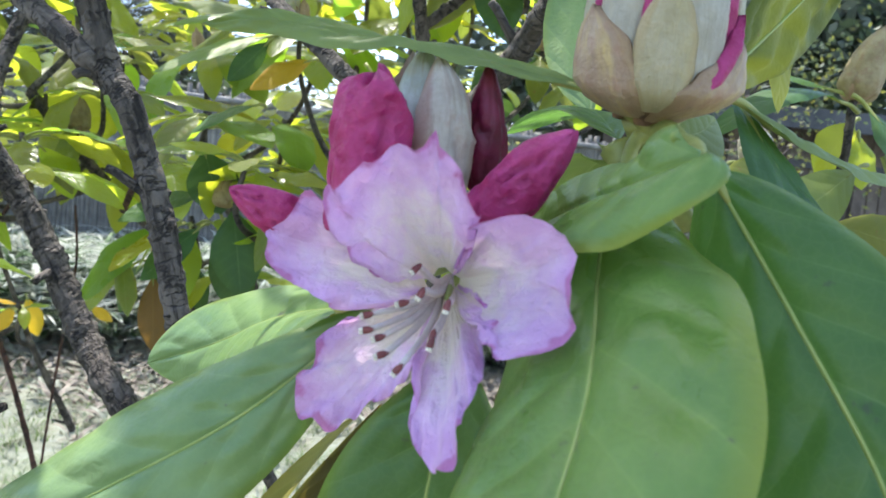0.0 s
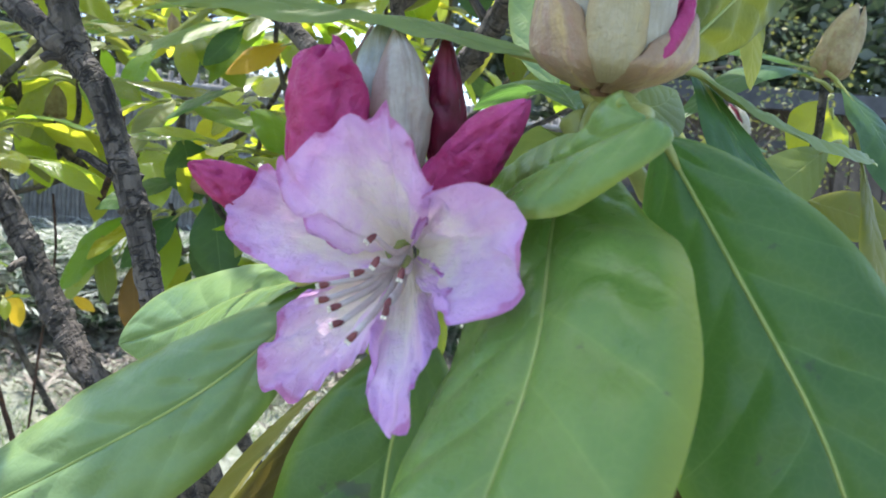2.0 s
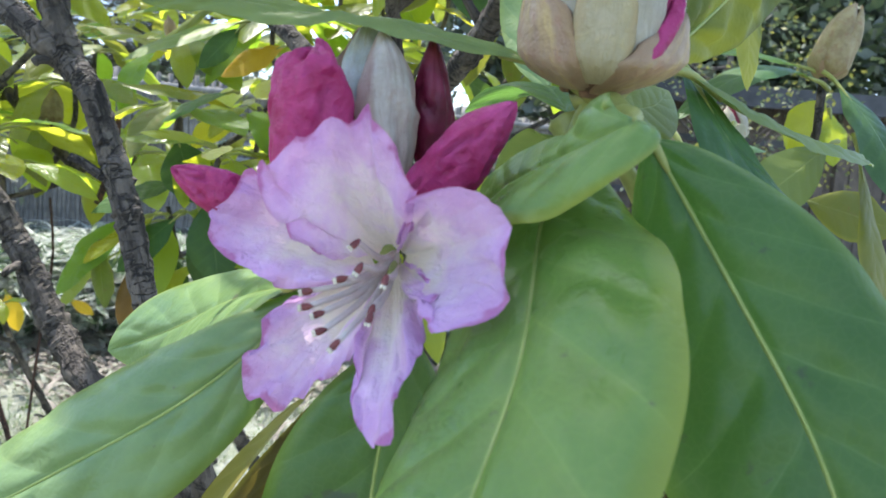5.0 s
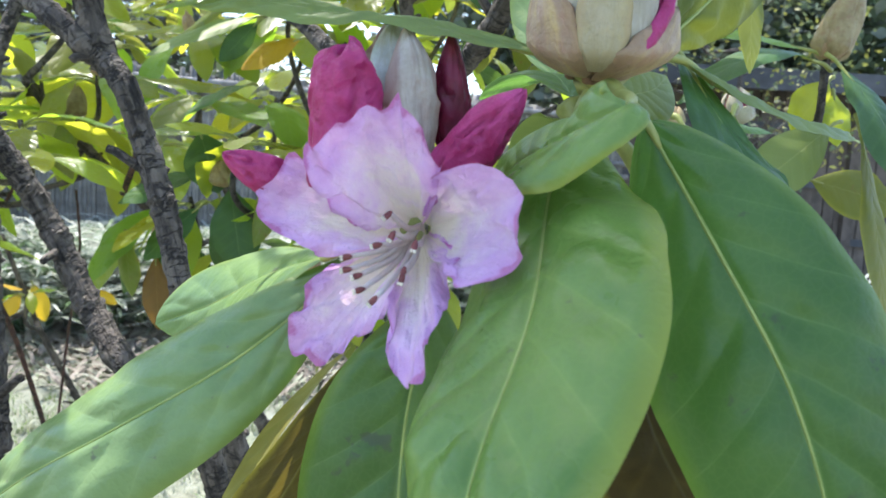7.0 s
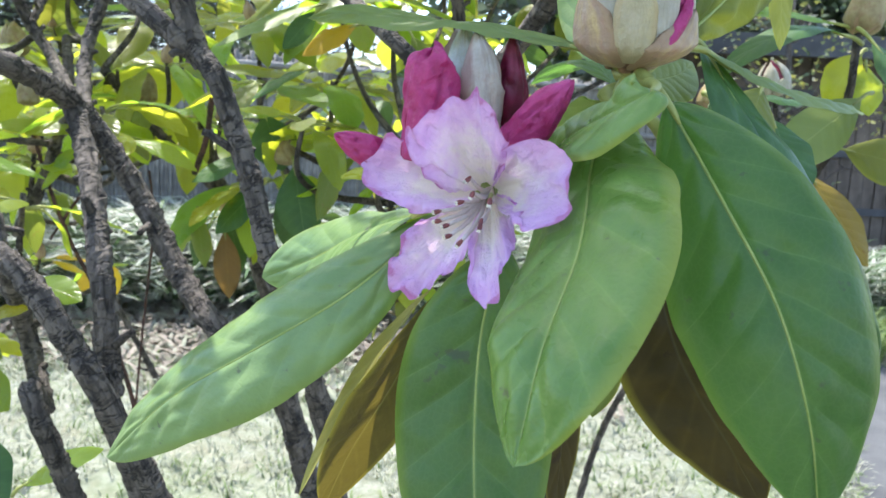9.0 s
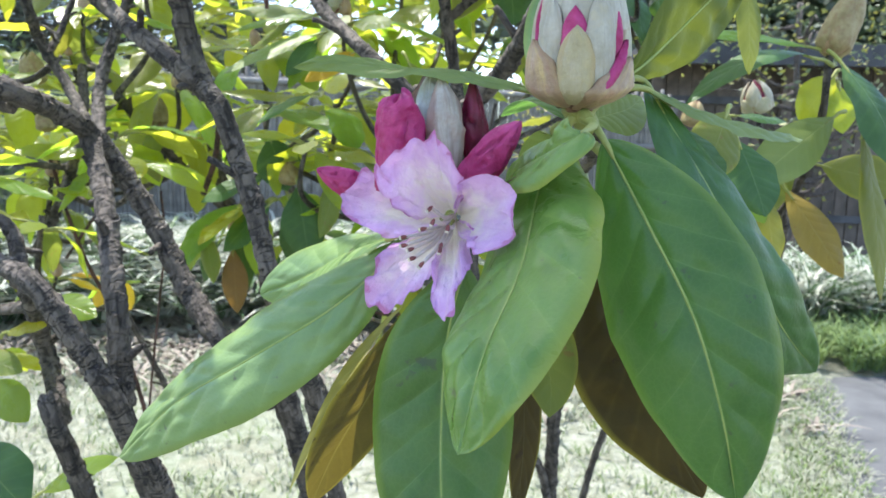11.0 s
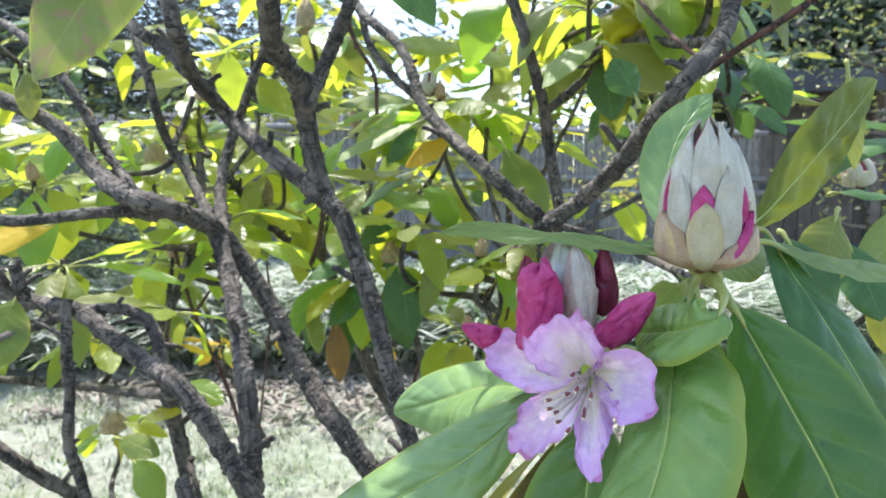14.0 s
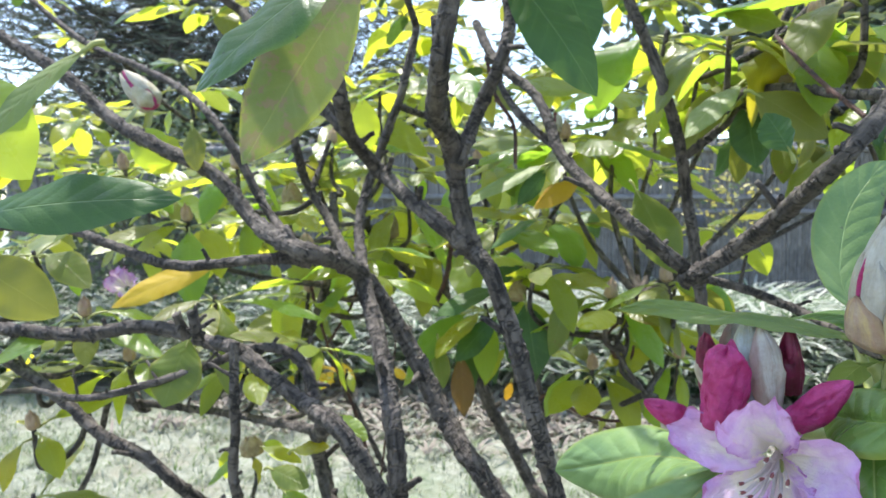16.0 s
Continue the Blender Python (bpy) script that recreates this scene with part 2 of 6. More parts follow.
def petal_material(name):
    """Petal: cream at the throat, pink-lilac outwards, deeper along the ruffled rim, fine veins."""
    m, nt = material(name)
    uv = nt.nodes.new("ShaderNodeUVMap").outputs[0]
    sep = nt.nodes.new("ShaderNodeSeparateXYZ")
    link(nt, uv, sep.inputs[0])
    u, v = sep.outputs[0], sep.outputs[1]
    obj = nt.nodes.new("ShaderNodeTexCoord").outputs["Object"]
    big = noise_of(nt, obj, 130.0, 3.0)
    across = calc(nt, "ABSOLUTE", calc(nt, "SUBTRACT", v, 0.5))
    out_edge = calc(nt, "MAXIMUM", calc(nt, "MULTIPLY", calc(nt, "POWER", across, 2.0), 3.0), u)
    f = calc(nt, "ADD", out_edge, calc(nt, "MULTIPLY", calc(nt, "MULTIPLY", calc(nt, "SUBTRACT", big, 0.5), calc(nt, "SUBTRACT", 1.25, u)), 1.35))
    col = ramp(nt, f, (0.22, (0.97, 0.87, 0.77)), (0.44, (0.96, 0.83, 0.85)), (0.64, (0.91, 0.69, 0.88)), (0.85, (0.80, 0.51, 0.83)), (0.97, (0.70, 0.39, 0.74)), (1.0, (0.55, 0.20, 0.46)))
    streak = node(nt, "TexNoise", Scale=1.0, Detail=3.0)
    mp = node(nt, "Mapping")
    mp.inputs["Scale"].default_value = (1.6, 44.0, 1.0)
    link(nt, uv, mp.inputs["Vector"])
    link(nt, mp.outputs[0], streak.inputs["Vector"])
    col = mix(nt, 0.08, col, mix(nt, streak.outputs["Fac"], (0.45, 0.2, 0.4), (1, 1, 1)), "MULTIPLY")
    crumple = noise_of(nt, obj, 420.0, 4.0, 0.6)
    bm = node(nt, "Bump", Strength=0.9, Distance=0.0016)
    link(nt, calc(nt, "ADD", calc(nt, "ADD", calc(nt, "MULTIPLY", streak.outputs["Fac"], 0.35), big), calc(nt, "MULTIPLY", crumple, 0.8)), bm.inputs["Height"])
    pr = node(nt, "BsdfPrincipled", Roughness=0.55)
    pr.inputs["Sheen Weight"].default_value = 0.15
    link(nt, col, pr.inputs["Base Color"])
    link(nt, bm.outputs[0], pr.inputs["Normal"])
    tr = node(nt, "BsdfTranslucent")
    link(nt, col, tr.inputs["Color"])
    link(nt, bm.outputs[0], tr.inputs["Normal"])
    ms = nt.nodes.new("ShaderNodeMixShader")
    ms.inputs[0].default_value = 0.36
    link(nt, pr.outputs[0], ms.inputs[1])
    link(nt, tr.outputs[0], ms.inputs[2])
    out = nt.nodes.new("ShaderNodeOutputMaterial")
    link(nt, ms.outputs[0], out.inputs[0])
    return m


# Front leaves: a darker copy for dimmer blades, a brighter one for lit blades.
LEAF_FRONT = leaf_material("leaf_front", (0.035, 0.080, 0.020), (0.068, 0.130, 0.036), (0.22, 0.46, 0.07), (0.34, 0.47, 0.18), 0.36, 0.30, spots=0.28, spot=(0.045, 0.028, 0.04), spread=0.06, edge=(0.14, 0.20, 0.03), veins=1.1, gloss=0.38)
LEAF_FRONT_LIT = leaf_material("leaf_front_lit", (0.086, 0.160, 0.031), (0.150, 0.238, 0.052), (0.26, 0.50, 0.08), (0.36, 0.46, 0.12), 0.30, 0.15, spots=0.2, spot=(0.07, 0.04, 0.05), spread=0.04, edge=(0.22, 0.25, 0.03), veins=1.1, gloss=0.42)
# Waxy green, its base paled to carry sky sheen and sun dapples.
LEAF_WAXY_LIT = leaf_material("leaf_waxy_lit", (0.120, 0.200, 0.062), (0.185, 0.280, 0.098), (0.24, 0.46, 0.09), (0.34, 0.44, 0.16), 0.36, 0.15, spots=0.22, spot=(0.07, 0.04, 0.05), spread=0.04, edge=(0.18, 0.24, 0.05), veins=0.9, gloss=0.55)
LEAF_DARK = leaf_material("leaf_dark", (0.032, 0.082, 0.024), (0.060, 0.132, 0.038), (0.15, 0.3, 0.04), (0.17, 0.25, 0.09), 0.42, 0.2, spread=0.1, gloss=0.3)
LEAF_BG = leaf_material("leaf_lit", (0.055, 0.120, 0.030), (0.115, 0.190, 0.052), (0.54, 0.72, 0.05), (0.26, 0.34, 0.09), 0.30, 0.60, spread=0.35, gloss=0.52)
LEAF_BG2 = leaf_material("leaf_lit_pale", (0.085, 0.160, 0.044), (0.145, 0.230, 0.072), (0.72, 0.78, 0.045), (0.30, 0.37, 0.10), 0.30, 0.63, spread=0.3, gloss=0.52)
LEAF_OLIVE = leaf_material("leaf_olive", (0.085, 0.120, 0.024), (0.140, 0.165, 0.040), (0.38, 0.43, 0.06), (0.24, 0.28, 0.09), 0.38, 0.40, spots=0.35, spot=(0.16, 0.06, 0.04), spread=0.2, edge=(0.28, 0.27, 0.04), gloss=0.35)
# The yellow edge colour paints in sun along the stained blade's rim.
LEAF_STAINED = leaf_material("leaf_stained", (0.12, 0.16, 0.05), (0.18, 0.215, 0.08), (0.40, 0.44, 0.06), (0.32, 0.34, 0.12), 0.42, 0.22, spots=1.75, spot=(0.21, 0.13, 0.115), spread=0.05, edge=(0.42, 0.43, 0.05))
LEAF_UNDER = leaf_material("leaf_under", (0.074, 0.098, 0.020), (0.115, 0.140, 0.030), (0.28, 0.34, 0.04), (0.24, 0.30, 0.08), 0.55, 0.18, spots=0.3, spot=(0.10, 0.05, 0.03), spread=0.08, gloss=0.15)
LEAF_PALE = leaf_material("leaf_pale", (0.150, 0.21, 0.06), (0.215, 0.285, 0.09), (0.36, 0.48, 0.09), (0.42, 0.45, 0.18), 0.5, 0.35, spots=0.12, spread=0.1)
LEAF_OCHRE = leaf_material("leaf_ochre", (0.26, 0.19, 0.03), (0.36, 0.27, 0.045), (0.42, 0.32, 0.04), (0.36, 0.30, 0.09), 0.5, 0.3, spots=0.3, spot=(0.22, 0.10, 0.02), spread=0.1)
LEAF_ROLLED = leaf_material("leaf_rolled", (0.28, 0.25, 0.05), (0.38, 0.36, 0.10), (0.40, 0.36, 0.05), (0.42, 0.40, 0.14), 0.5, 0.25, spots=0.2, spot=(0.16, 0.09, 0.03), spread=0.1)
LEAF_YELLOW = leaf_material("leaf_yellow", (0.52, 0.34, 0.02), (0.62, 0.42, 0.04), (0.85, 0.55, 0.03), (0.50, 0.40, 0.10), 0.45, 0.45, spots=0.3, spot=(0.45, 0.14, 0.02), spread=0.15)
# Brown undersides, with the shade they hang in darkened into the base colour.
LEAF_BROWN = leaf_material("leaf_brown", (0.040, 0.030, 0.008), (0.085, 0.064, 0.014), (0.12, 0.09, 0.02), (0.09, 0.08, 0.03), 0.6, 0.10, spots=0.3, spot=(0.03, 0.018, 0.01), spread=0.1, edge=(0.24, 0.21, 0.03), gloss=0.18)
LEAF_DYING = leaf_material("leaf_dying", (0.075, 0.055, 0.014), (0.15, 0.115, 0.026), (0.26, 0.21, 0.03), (0.34, 0.30, 0.10), 0.5, 0.25, spots=0.95, spot=(0.075, 0.05, 0.02), spread=0.05, edge=(0.36, 0.30, 0.04), gloss=0.25)
LEAF_RUST = leaf_material("leaf_rust", (0.15, 0.105, 0.03), (0.23, 0.15, 0.035), (0.34, 0.23, 0.04), (0.3, 0.22, 0.06), 0.5, 0.4, spots=0.3, spot=(0.12, 0.03, 0.02), spread=0.2)
RIB = plain_material("midrib", (0.26, 0.34, 0.08), (0.36, 0.42, 0.12), 0.45, 120.0, 0.2)
STEM = plain_material("green_stem", (0.25, 0.28, 0.065), (0.35, 0.36, 0.10), 0.5, 90.0, 0.3)
BARK = bark_material("bark", (0.040, 0.031, 0.026), (0.150, 0.124, 0.106), (0.010, 0.007, 0.006))
BARK_RED = bark_material("bark_red", (0.07, 0.03, 0.022), (0.13, 0.06, 0.045), (0.02, 0.012, 0.01))
PETAL = petal_material("petal")
MAGENTA = plain_material("magenta_petal", (0.44, 0.02, 0.13), (0.60, 0.065, 0.25), 0.5, 160.0, 0.9, 500.0, 0.25, 0.0018)
WINE = plain_material("wine_petal", (0.13, 0.006, 0.025), (0.24, 0.015, 0.06), 0.5, 160.0, 0.7, 500.0, 0.2, 0.0012)
SCALE = plain_material("bud_scale", (0.44, 0.40, 0.27), (0.56, 0.53, 0.40), 0.7, 110.0, 0.7, 700.0, 0.15, 0.0010, blotch=(0.42, 0.30, 0.22), rim=(0.34, 0.23, 0.15))
SCALE_TAN = plain_material("bud_scale_tan", (0.37, 0.24, 0.15), (0.53, 0.39, 0.27), 0.6, 110.0, 0.8, 700.0, 0.12, 0.0014, blotch=(0.40, 0.22, 0.15), streaks=(0.55, 0.40, 0.17), rim=(0.30, 0.19, 0.11))
SCALE_WHITE = plain_material("bud_scale_white", (0.48, 0.44, 0.36), (0.64, 0.61, 0.53), 0.65, 110.0, 0.7, 700.0, 0.2, 0.0012, blotch=(0.50, 0.44, 0.30), streaks=(0.40, 0.36, 0.28))
SCALE_CREAM = plain_material("bud_scale_cream", (0.45, 0.38, 0.22), (0.57, 0.50, 0.35), 0.7, 90.0, 0.8, 700.0, 0.12, 0.0014, blotch=(0.50, 0.42, 0.22), streaks=(0.42, 0.35, 0.20), rim=(0.44, 0.34, 0.18))
SCALE_BROWN = plain_material("bud_scale_brown", (0.27, 0.20, 0.09), (0.42, 0.34, 0.18), 0.65, 110.0, 0.7, 700.0, 0.12, 0.0012, blotch=(0.26, 0.15, 0.08), rim=(0.20, 0.12, 0.06))
SCALE_HUSK = plain_material("bud_husk", (0.10, 0.05, 0.03), (0.30, 0.17, 0.09), 0.8, 200.0, 0.8, 700.0, 0.05, 0.0010)
SCALE_GREY = plain_material("bud_scale_grey", (0.44, 0.38, 0.30), (0.58, 0.53, 0.45), 0.65, 110.0, 0.7, 700.0, 0.2, 0.0010, blotch=(0.36, 0.26, 0.19), streaks=(0.24, 0.17, 0.13), rim=(0.38, 0.24, 0.20))
SCALE_GREEN = plain_material("bud_scale_green", (0.44, 0.47, 0.42), (0.60, 0.62, 0.58), 0.65, 110.0, 0.7, 700.0, 0.2, 0.0010, blotch=(0.40, 0.38, 0.27), streaks=(0.33, 0.31, 0.24))
FILAMENT = plain_material("filament", (0.78, 0.66, 0.62), (0.82, 0.74, 0.68), 0.5, 200.0, 0.1, 600.0, 0.3)
ANTHER = plain_material("anther", (0.13, 0.025, 0.025), (0.24, 0.06, 0.05), 0.55, 500.0, 0.4, 900.0, 0.0)
POLLEN = plain_material("pollen", (0.75, 0.66, 0.52), (0.82, 0.74, 0.6), 0.8, 600.0, 0.2)


# ---- builders ----
def thing(name, label, category, place=(0, 0, 0), group="", kind=""):
    ob = new(name)
    ob.matrix_world = Matrix.Translation(place)
    ob.empty_display_size = 0.05
    return tagged(ob, label, category, group, kind)


def mesh_part(name, mesh, mats, parent, label=""):
    for m in mats if isinstance(mats, (list, tuple)) else [mats]:
        mesh.materials.append(m)
    ob = new(name, mesh)
    if parent is not None:
        ob.parent = parent
        ob.matrix_parent_inverse = Matrix.Translation(-parent.matrix_world.translation)
    if label:
        ob["label"] = label
    return ob


def spline(points, n):
    """n + 1 points on a smooth curve through the given ones."""
    ps = [Vector(p) for p in points]
    if len(ps) == 2:
        return [ps[0].lerp(ps[1], i / n) for i in range(n + 1)]
    ps = [2 * ps[0] - ps[1]] + ps + [2 * ps[-1] - ps[-2]]
    lengths = [(ps[i + 1] - ps[i]).length for i in range(1, len(ps) - 2)]
    total, out = sum(lengths), []
    for i in range(n + 1):
        s, k = total * i / n, 0
        while k < len(lengths) - 1 and s > lengths[k]:
            s -= lengths[k]
            k += 1
        t = min(1.0, s / max(lengths[k], 1e-9))
        a, b, c, d = ps[k : k + 4]
        out.append(0.5 * (2 * b + (c - a) * t + (2 * a - 5 * b + 4 * c - d) * t * t + (3 * b - 3 * c + d - a) * t**3))
    return out


def frames_along(c, up):
    """Tangent, side and normal along a curve, the normal near to up (one vector, or one for each end)."""
    ups = [Vector(up), Vector(up)] if not isinstance(up[0], (tuple, list, Vector)) else [Vector(x) for x in up]
    out, n = [], len(c) - 1
    for i in range(n + 1):
        t = (c[min(i + 1, n)] - c[max(i - 1, 0)]).normalized()
        h = ups[0].lerp(ups[1], i / n)
        s = t.cross(h)
        s = s.normalized() if s.length > 1e-6 else t.orthogonal().normalized()
        out.append((t, s, s.cross(t).normalized()))
    return out


def sheet(points, width, up, profile, bend, nu=14, nv=8):
    """A curved blade: centre line, width along it, and bend(u, s) as its rise over half its width."""
    c = spline(points, nu)
    fr = frames_along(c, up)
    verts, faces, uvs = [], [], []
    for i in range(nu + 1):
        u = i / nu
        w = max(width * 0.5 * profile(u), 1e-5)
        t, s, n = fr[i]
        for j in range(nv + 1):
            a = 2 * j / nv - 1
            verts.append(c[i] + s * (a * w) + n * (bend(u, a) * w))
            uvs.append((u, j / nv))
    for i in range(nu):
        for j in range(nv):
            k = i * (nv + 1) + j
            faces.append((k, k + 1, k + nv + 2, k + nv + 1))
    me = bpy.data.meshes.new("blade")
    me.from_pydata([tuple(x) for x in verts], [], faces)
    layer = me.uv_layers.new(name="UVMap")
    for loop in me.loops:
        layer.data[loop.index].uv = uvs[loop.vertex_index]
    me.shade_smooth()
    return me


def tube(points, radii, sides=10, step=None, rough=0.0, grain=60.0, caps=True, flakes=0.0):
    """A tapered round stem along a curve, with an uneven skin."""
    total = sum((Vector(b) - Vector(a)).length for a, b in zip(points, points[1:]))
    n = max(6, int(total / step)) if step else 4 * (len(points) - 1)
    c = spline(points, n)
    verts, faces, uvs = [], [], []
    rs = [radii[0] + (radii[-1] - radii[0]) * i / n for i in range(n + 1)] if len(radii) == 2 else [
        float(np.interp(i / n * (len(radii) - 1), range(len(radii)), radii)) for i in range(n + 1)]
    side = Vector((0.31, 0.2, 0.93))
    run = 0.0
    for i in range(n + 1):
        t = (c[min(i + 1, n)] - c[max(i - 1, 0)]).normalized()
        side = (side - t * side.dot(t)).normalized()
        other = t.cross(side)
        run += (c[i] - c[i - 1]).length if i else 0.0
        for j in range(sides):
            a = 2 * math.pi * j / sides
            d = side * math.cos(a) + other * math.sin(a)
            r = rs[i]
            if rough:
                p = c[i] + d * r
                r *= 1 + rough * (noise.noise(p * grain) + 0.6 * noise.noise(p * grain * 2.7))
                if flakes:
                    w = 0.9 * noise.noise(p * 150)
                    k = noise.cell(Vector((a * 1.3 + w, run * 95.0 + w, rs[0] * 900)))
                    lip = (run * 95.0 + w) % 1.0
                    r *= 1 + flakes * (max(0.0, k) * (0.4 + 0.9 * lip * lip) + 0.5 * max(0.0, noise.noise(p * 320)))
                    r += 0.0022 if noise.cell(Vector((j * 1.7, i * 1.3, rs[0] * 7000))) > 0.993 else 0.0
            verts.append(c[i] + d * r)
            uvs.append((a, run))
    for i in range(n):
        for j in range(sides):
            k, l = i * sides + j, i * sides + (j + 1) % sides
            faces.append((k, l, l + sides, k + sides))
    if caps:
        faces += [tuple(range(sides - 1, -1, -1)), tuple(range(n * sides, (n + 1) * sides))]
    me = bpy.data.meshes.new("stem")
    me.from_pydata([tuple(x) for x in verts], [], faces)
    layer = me.uv_layers.new(name="UVMap")
    # plates about 8 mm wide, whatever the stem's girth
    r0 = max(rs)
    turns = max(3, round(2 * math.pi * r0 / 0.009))
    for poly in me.polygons:
        seam = any(uvs[v][0] < 0.01 for v in poly.vertices) and any(uvs[v][0] > math.pi for v in poly.vertices)
        for li in poly.loop_indices:
            a, x = uvs[me.loops[li].vertex_index]
            a = a + 2 * math.pi if seam and a < 0.01 else a
            layer.data[li].uv = (a / (2 * math.pi) * turns, x / 0.009)
    if not flakes:
        me.shade_smooth()
    return me


def blade_profile(u, peak=1.0):
    """Half-width of a leaf along its length: tapered at the stalk, elliptic, with a blunt point."""
    v = min(1.0, max(0.0, u) ** peak)
    return max(0.0, math.sin(math.pi * v)) ** (0.75 if v < 0.5 else 0.62)


def leaf_profile(u):
    v = min(1.0, max(0.0, u) ** 1.05)
    return max(0.0, math.sin(math.pi * v)) ** (0.92 if v < 0.5 else 0.82)


def bend_of(fold, curl, wave, seed, wide=False):
    def bend(u, a):
        e = noise.noise(Vector((u * 5.0, a * 1.3, seed)))
        q = abs(a)
        ripple = (0.115 if wide else 0.02) * (abs(math.sin(27.0 * (u - 0.172 * q**0.8))) ** 0.7 - 0.6) * min(1.0, q * 4) * (1 - q**3) * (0.6 + 0.8 * noise.noise(Vector((u * 7, a * 2, seed + 9))))
        swell = 0.20 * noise.noise(Vector((u * 9.0, a * 2.4, seed + 3))) * min(1.0, q * 3) * (1 - 0.7 * q**4) if wide else 0.0
        return fold * abs(a) - curl * a * a + wave * e * abs(a) + ripple + swell
    return bend


leaf_count = [0]


def leaf(parent, points, width, up, mat, fold=0.12, curl=0.25, wave=0.2, stalk=None, rib=True, nu=22, nv=10, label=""):
    """One leaf with its raised midrib and its stalk."""
    leaf_count[0] += 1
    seed = leaf_count[0] * 1.7
    blade = mesh_part("leaf", sheet(points, width, up, leaf_profile, bend_of(fold, curl, wave, seed, nv > 14), nu, nv), mat, parent, label)
    if rib:
        c = spline(points, nu)
        fr = frames_along(c, up)
        line = [c[i] + fr[i][2] * 0.0001 for i in range(0, nu + 1, 2)]
        mesh_part("midrib", tube(line, (0.00065, 0.00018), 6), RIB, blade)
    if stalk:
        mesh_part("leaf_stalk", tube(stalk, (0.0019, 0.0015, 0.0012, 0.0006), 8, 0.004), STEM, blade)
    return blade


def big_leaf(parent, points, turn, halves, curl, fold, peak, mat, stalk=None, label="", nu=96, nv=36, puff=0.0013, rib=0.00045):
    """A leaf seen close: its blade turned about the midrib by three angles along it, rolled at the margin and puffed between sunken side veins."""
    leaf_count[0] += 1
    seed = leaf_count[0] * 1.7
    c = spline(points, nu)
    ref = Vector((0, -1.0, 0.3))
    verts, faces, uvs, line = [], [], [], []
    for i in range(nu + 1):
        u = i / nu
        t = (c[min(i + 1, nu)] - c[max(i - 1, 0)]).normalized()
        n0 = (ref - t * t.dot(ref)).normalized()
        s0 = t.cross(n0)
        a = float(np.interp(u, (0, 0.5, 1), turn))
        n = n0 * math.cos(a) + s0 * math.sin(a)
        s = t.cross(n)
        w = max(blade_profile(u, peak), 0.002)
        line.append(c[i] - n * 0.0007 * min(1.0, 2 * w))
        for j in range(nv + 1):
            q = 2 * j / nv - 1
            e = abs(q)
            h = (halves[0] if q > 0 else halves[1]) * w * (1 + 0.022 * noise.noise(Vector((u * 9.0, math.copysign(2.0, q), seed))))
            rise = (fold * e - curl * e * e - 0.10 * e**9) * h
            vein = abs(math.sin(27.0 * (u - 0.172 * e**0.8 + 0.012 * noise.noise(Vector((u * 6, q, seed))))))
            pillow = (vein**0.6 - 0.55) * min(1.0, e * 5) * (1 - e**4) * (0.7 + 0.7 * noise.noise(Vector((u * 6, q * 2, seed + 9))))
            swell = noise.noise(Vector((u * 5.0, q * 1.6, seed + 3))) + 0.5 * noise.noise(Vector((u * 13.0, q * 4.0, seed + 5)))
            rise += puff * min(1.0, w * 1.6) * (pillow + 1.5 * swell * min(1.0, e * 3)) - 0.0009 * math.exp(-((e / 0.045) ** 2)) * min(1.0, w * 2)
            rise += 0.0011 * e**3 * noise.noise(Vector((u * 8.0, math.copysign(3.0, q), seed + 1)))
            verts.append(c[i] + s * (q * h) + n * rise)
            uvs.append((u, j / nv))
    for i in range(nu):
        for j in range(nv):
            k = i * (nv + 1) + j
            faces.append((k, k + 1, k + nv + 2, k + nv + 1))
    me = bpy.data.meshes.new("leaf")
    me.from_pydata([tuple(x) for x in verts], [], faces)
    layer = me.uv_layers.new(name="UVMap")
    for loop in me.loops:
        layer.data[loop.index].uv = uvs[loop.vertex_index]
    me.shade_smooth()
    blade = mesh_part("leaf", me, mat, parent, label)
    if rib:
        mesh_part("midrib", tube(line[2:-3:3], (rib, rib * 0.8, rib * 0.55, rib * 0.22), 8), RIB, blade)
    if stalk:
        mesh_part("leaf_stalk", tube([*stalk, line[0], line[6]], (0.0021, 0.0019, 0.0016, 0.0012, 0.0007), 10, 0.002), STEM, blade)
    return blade


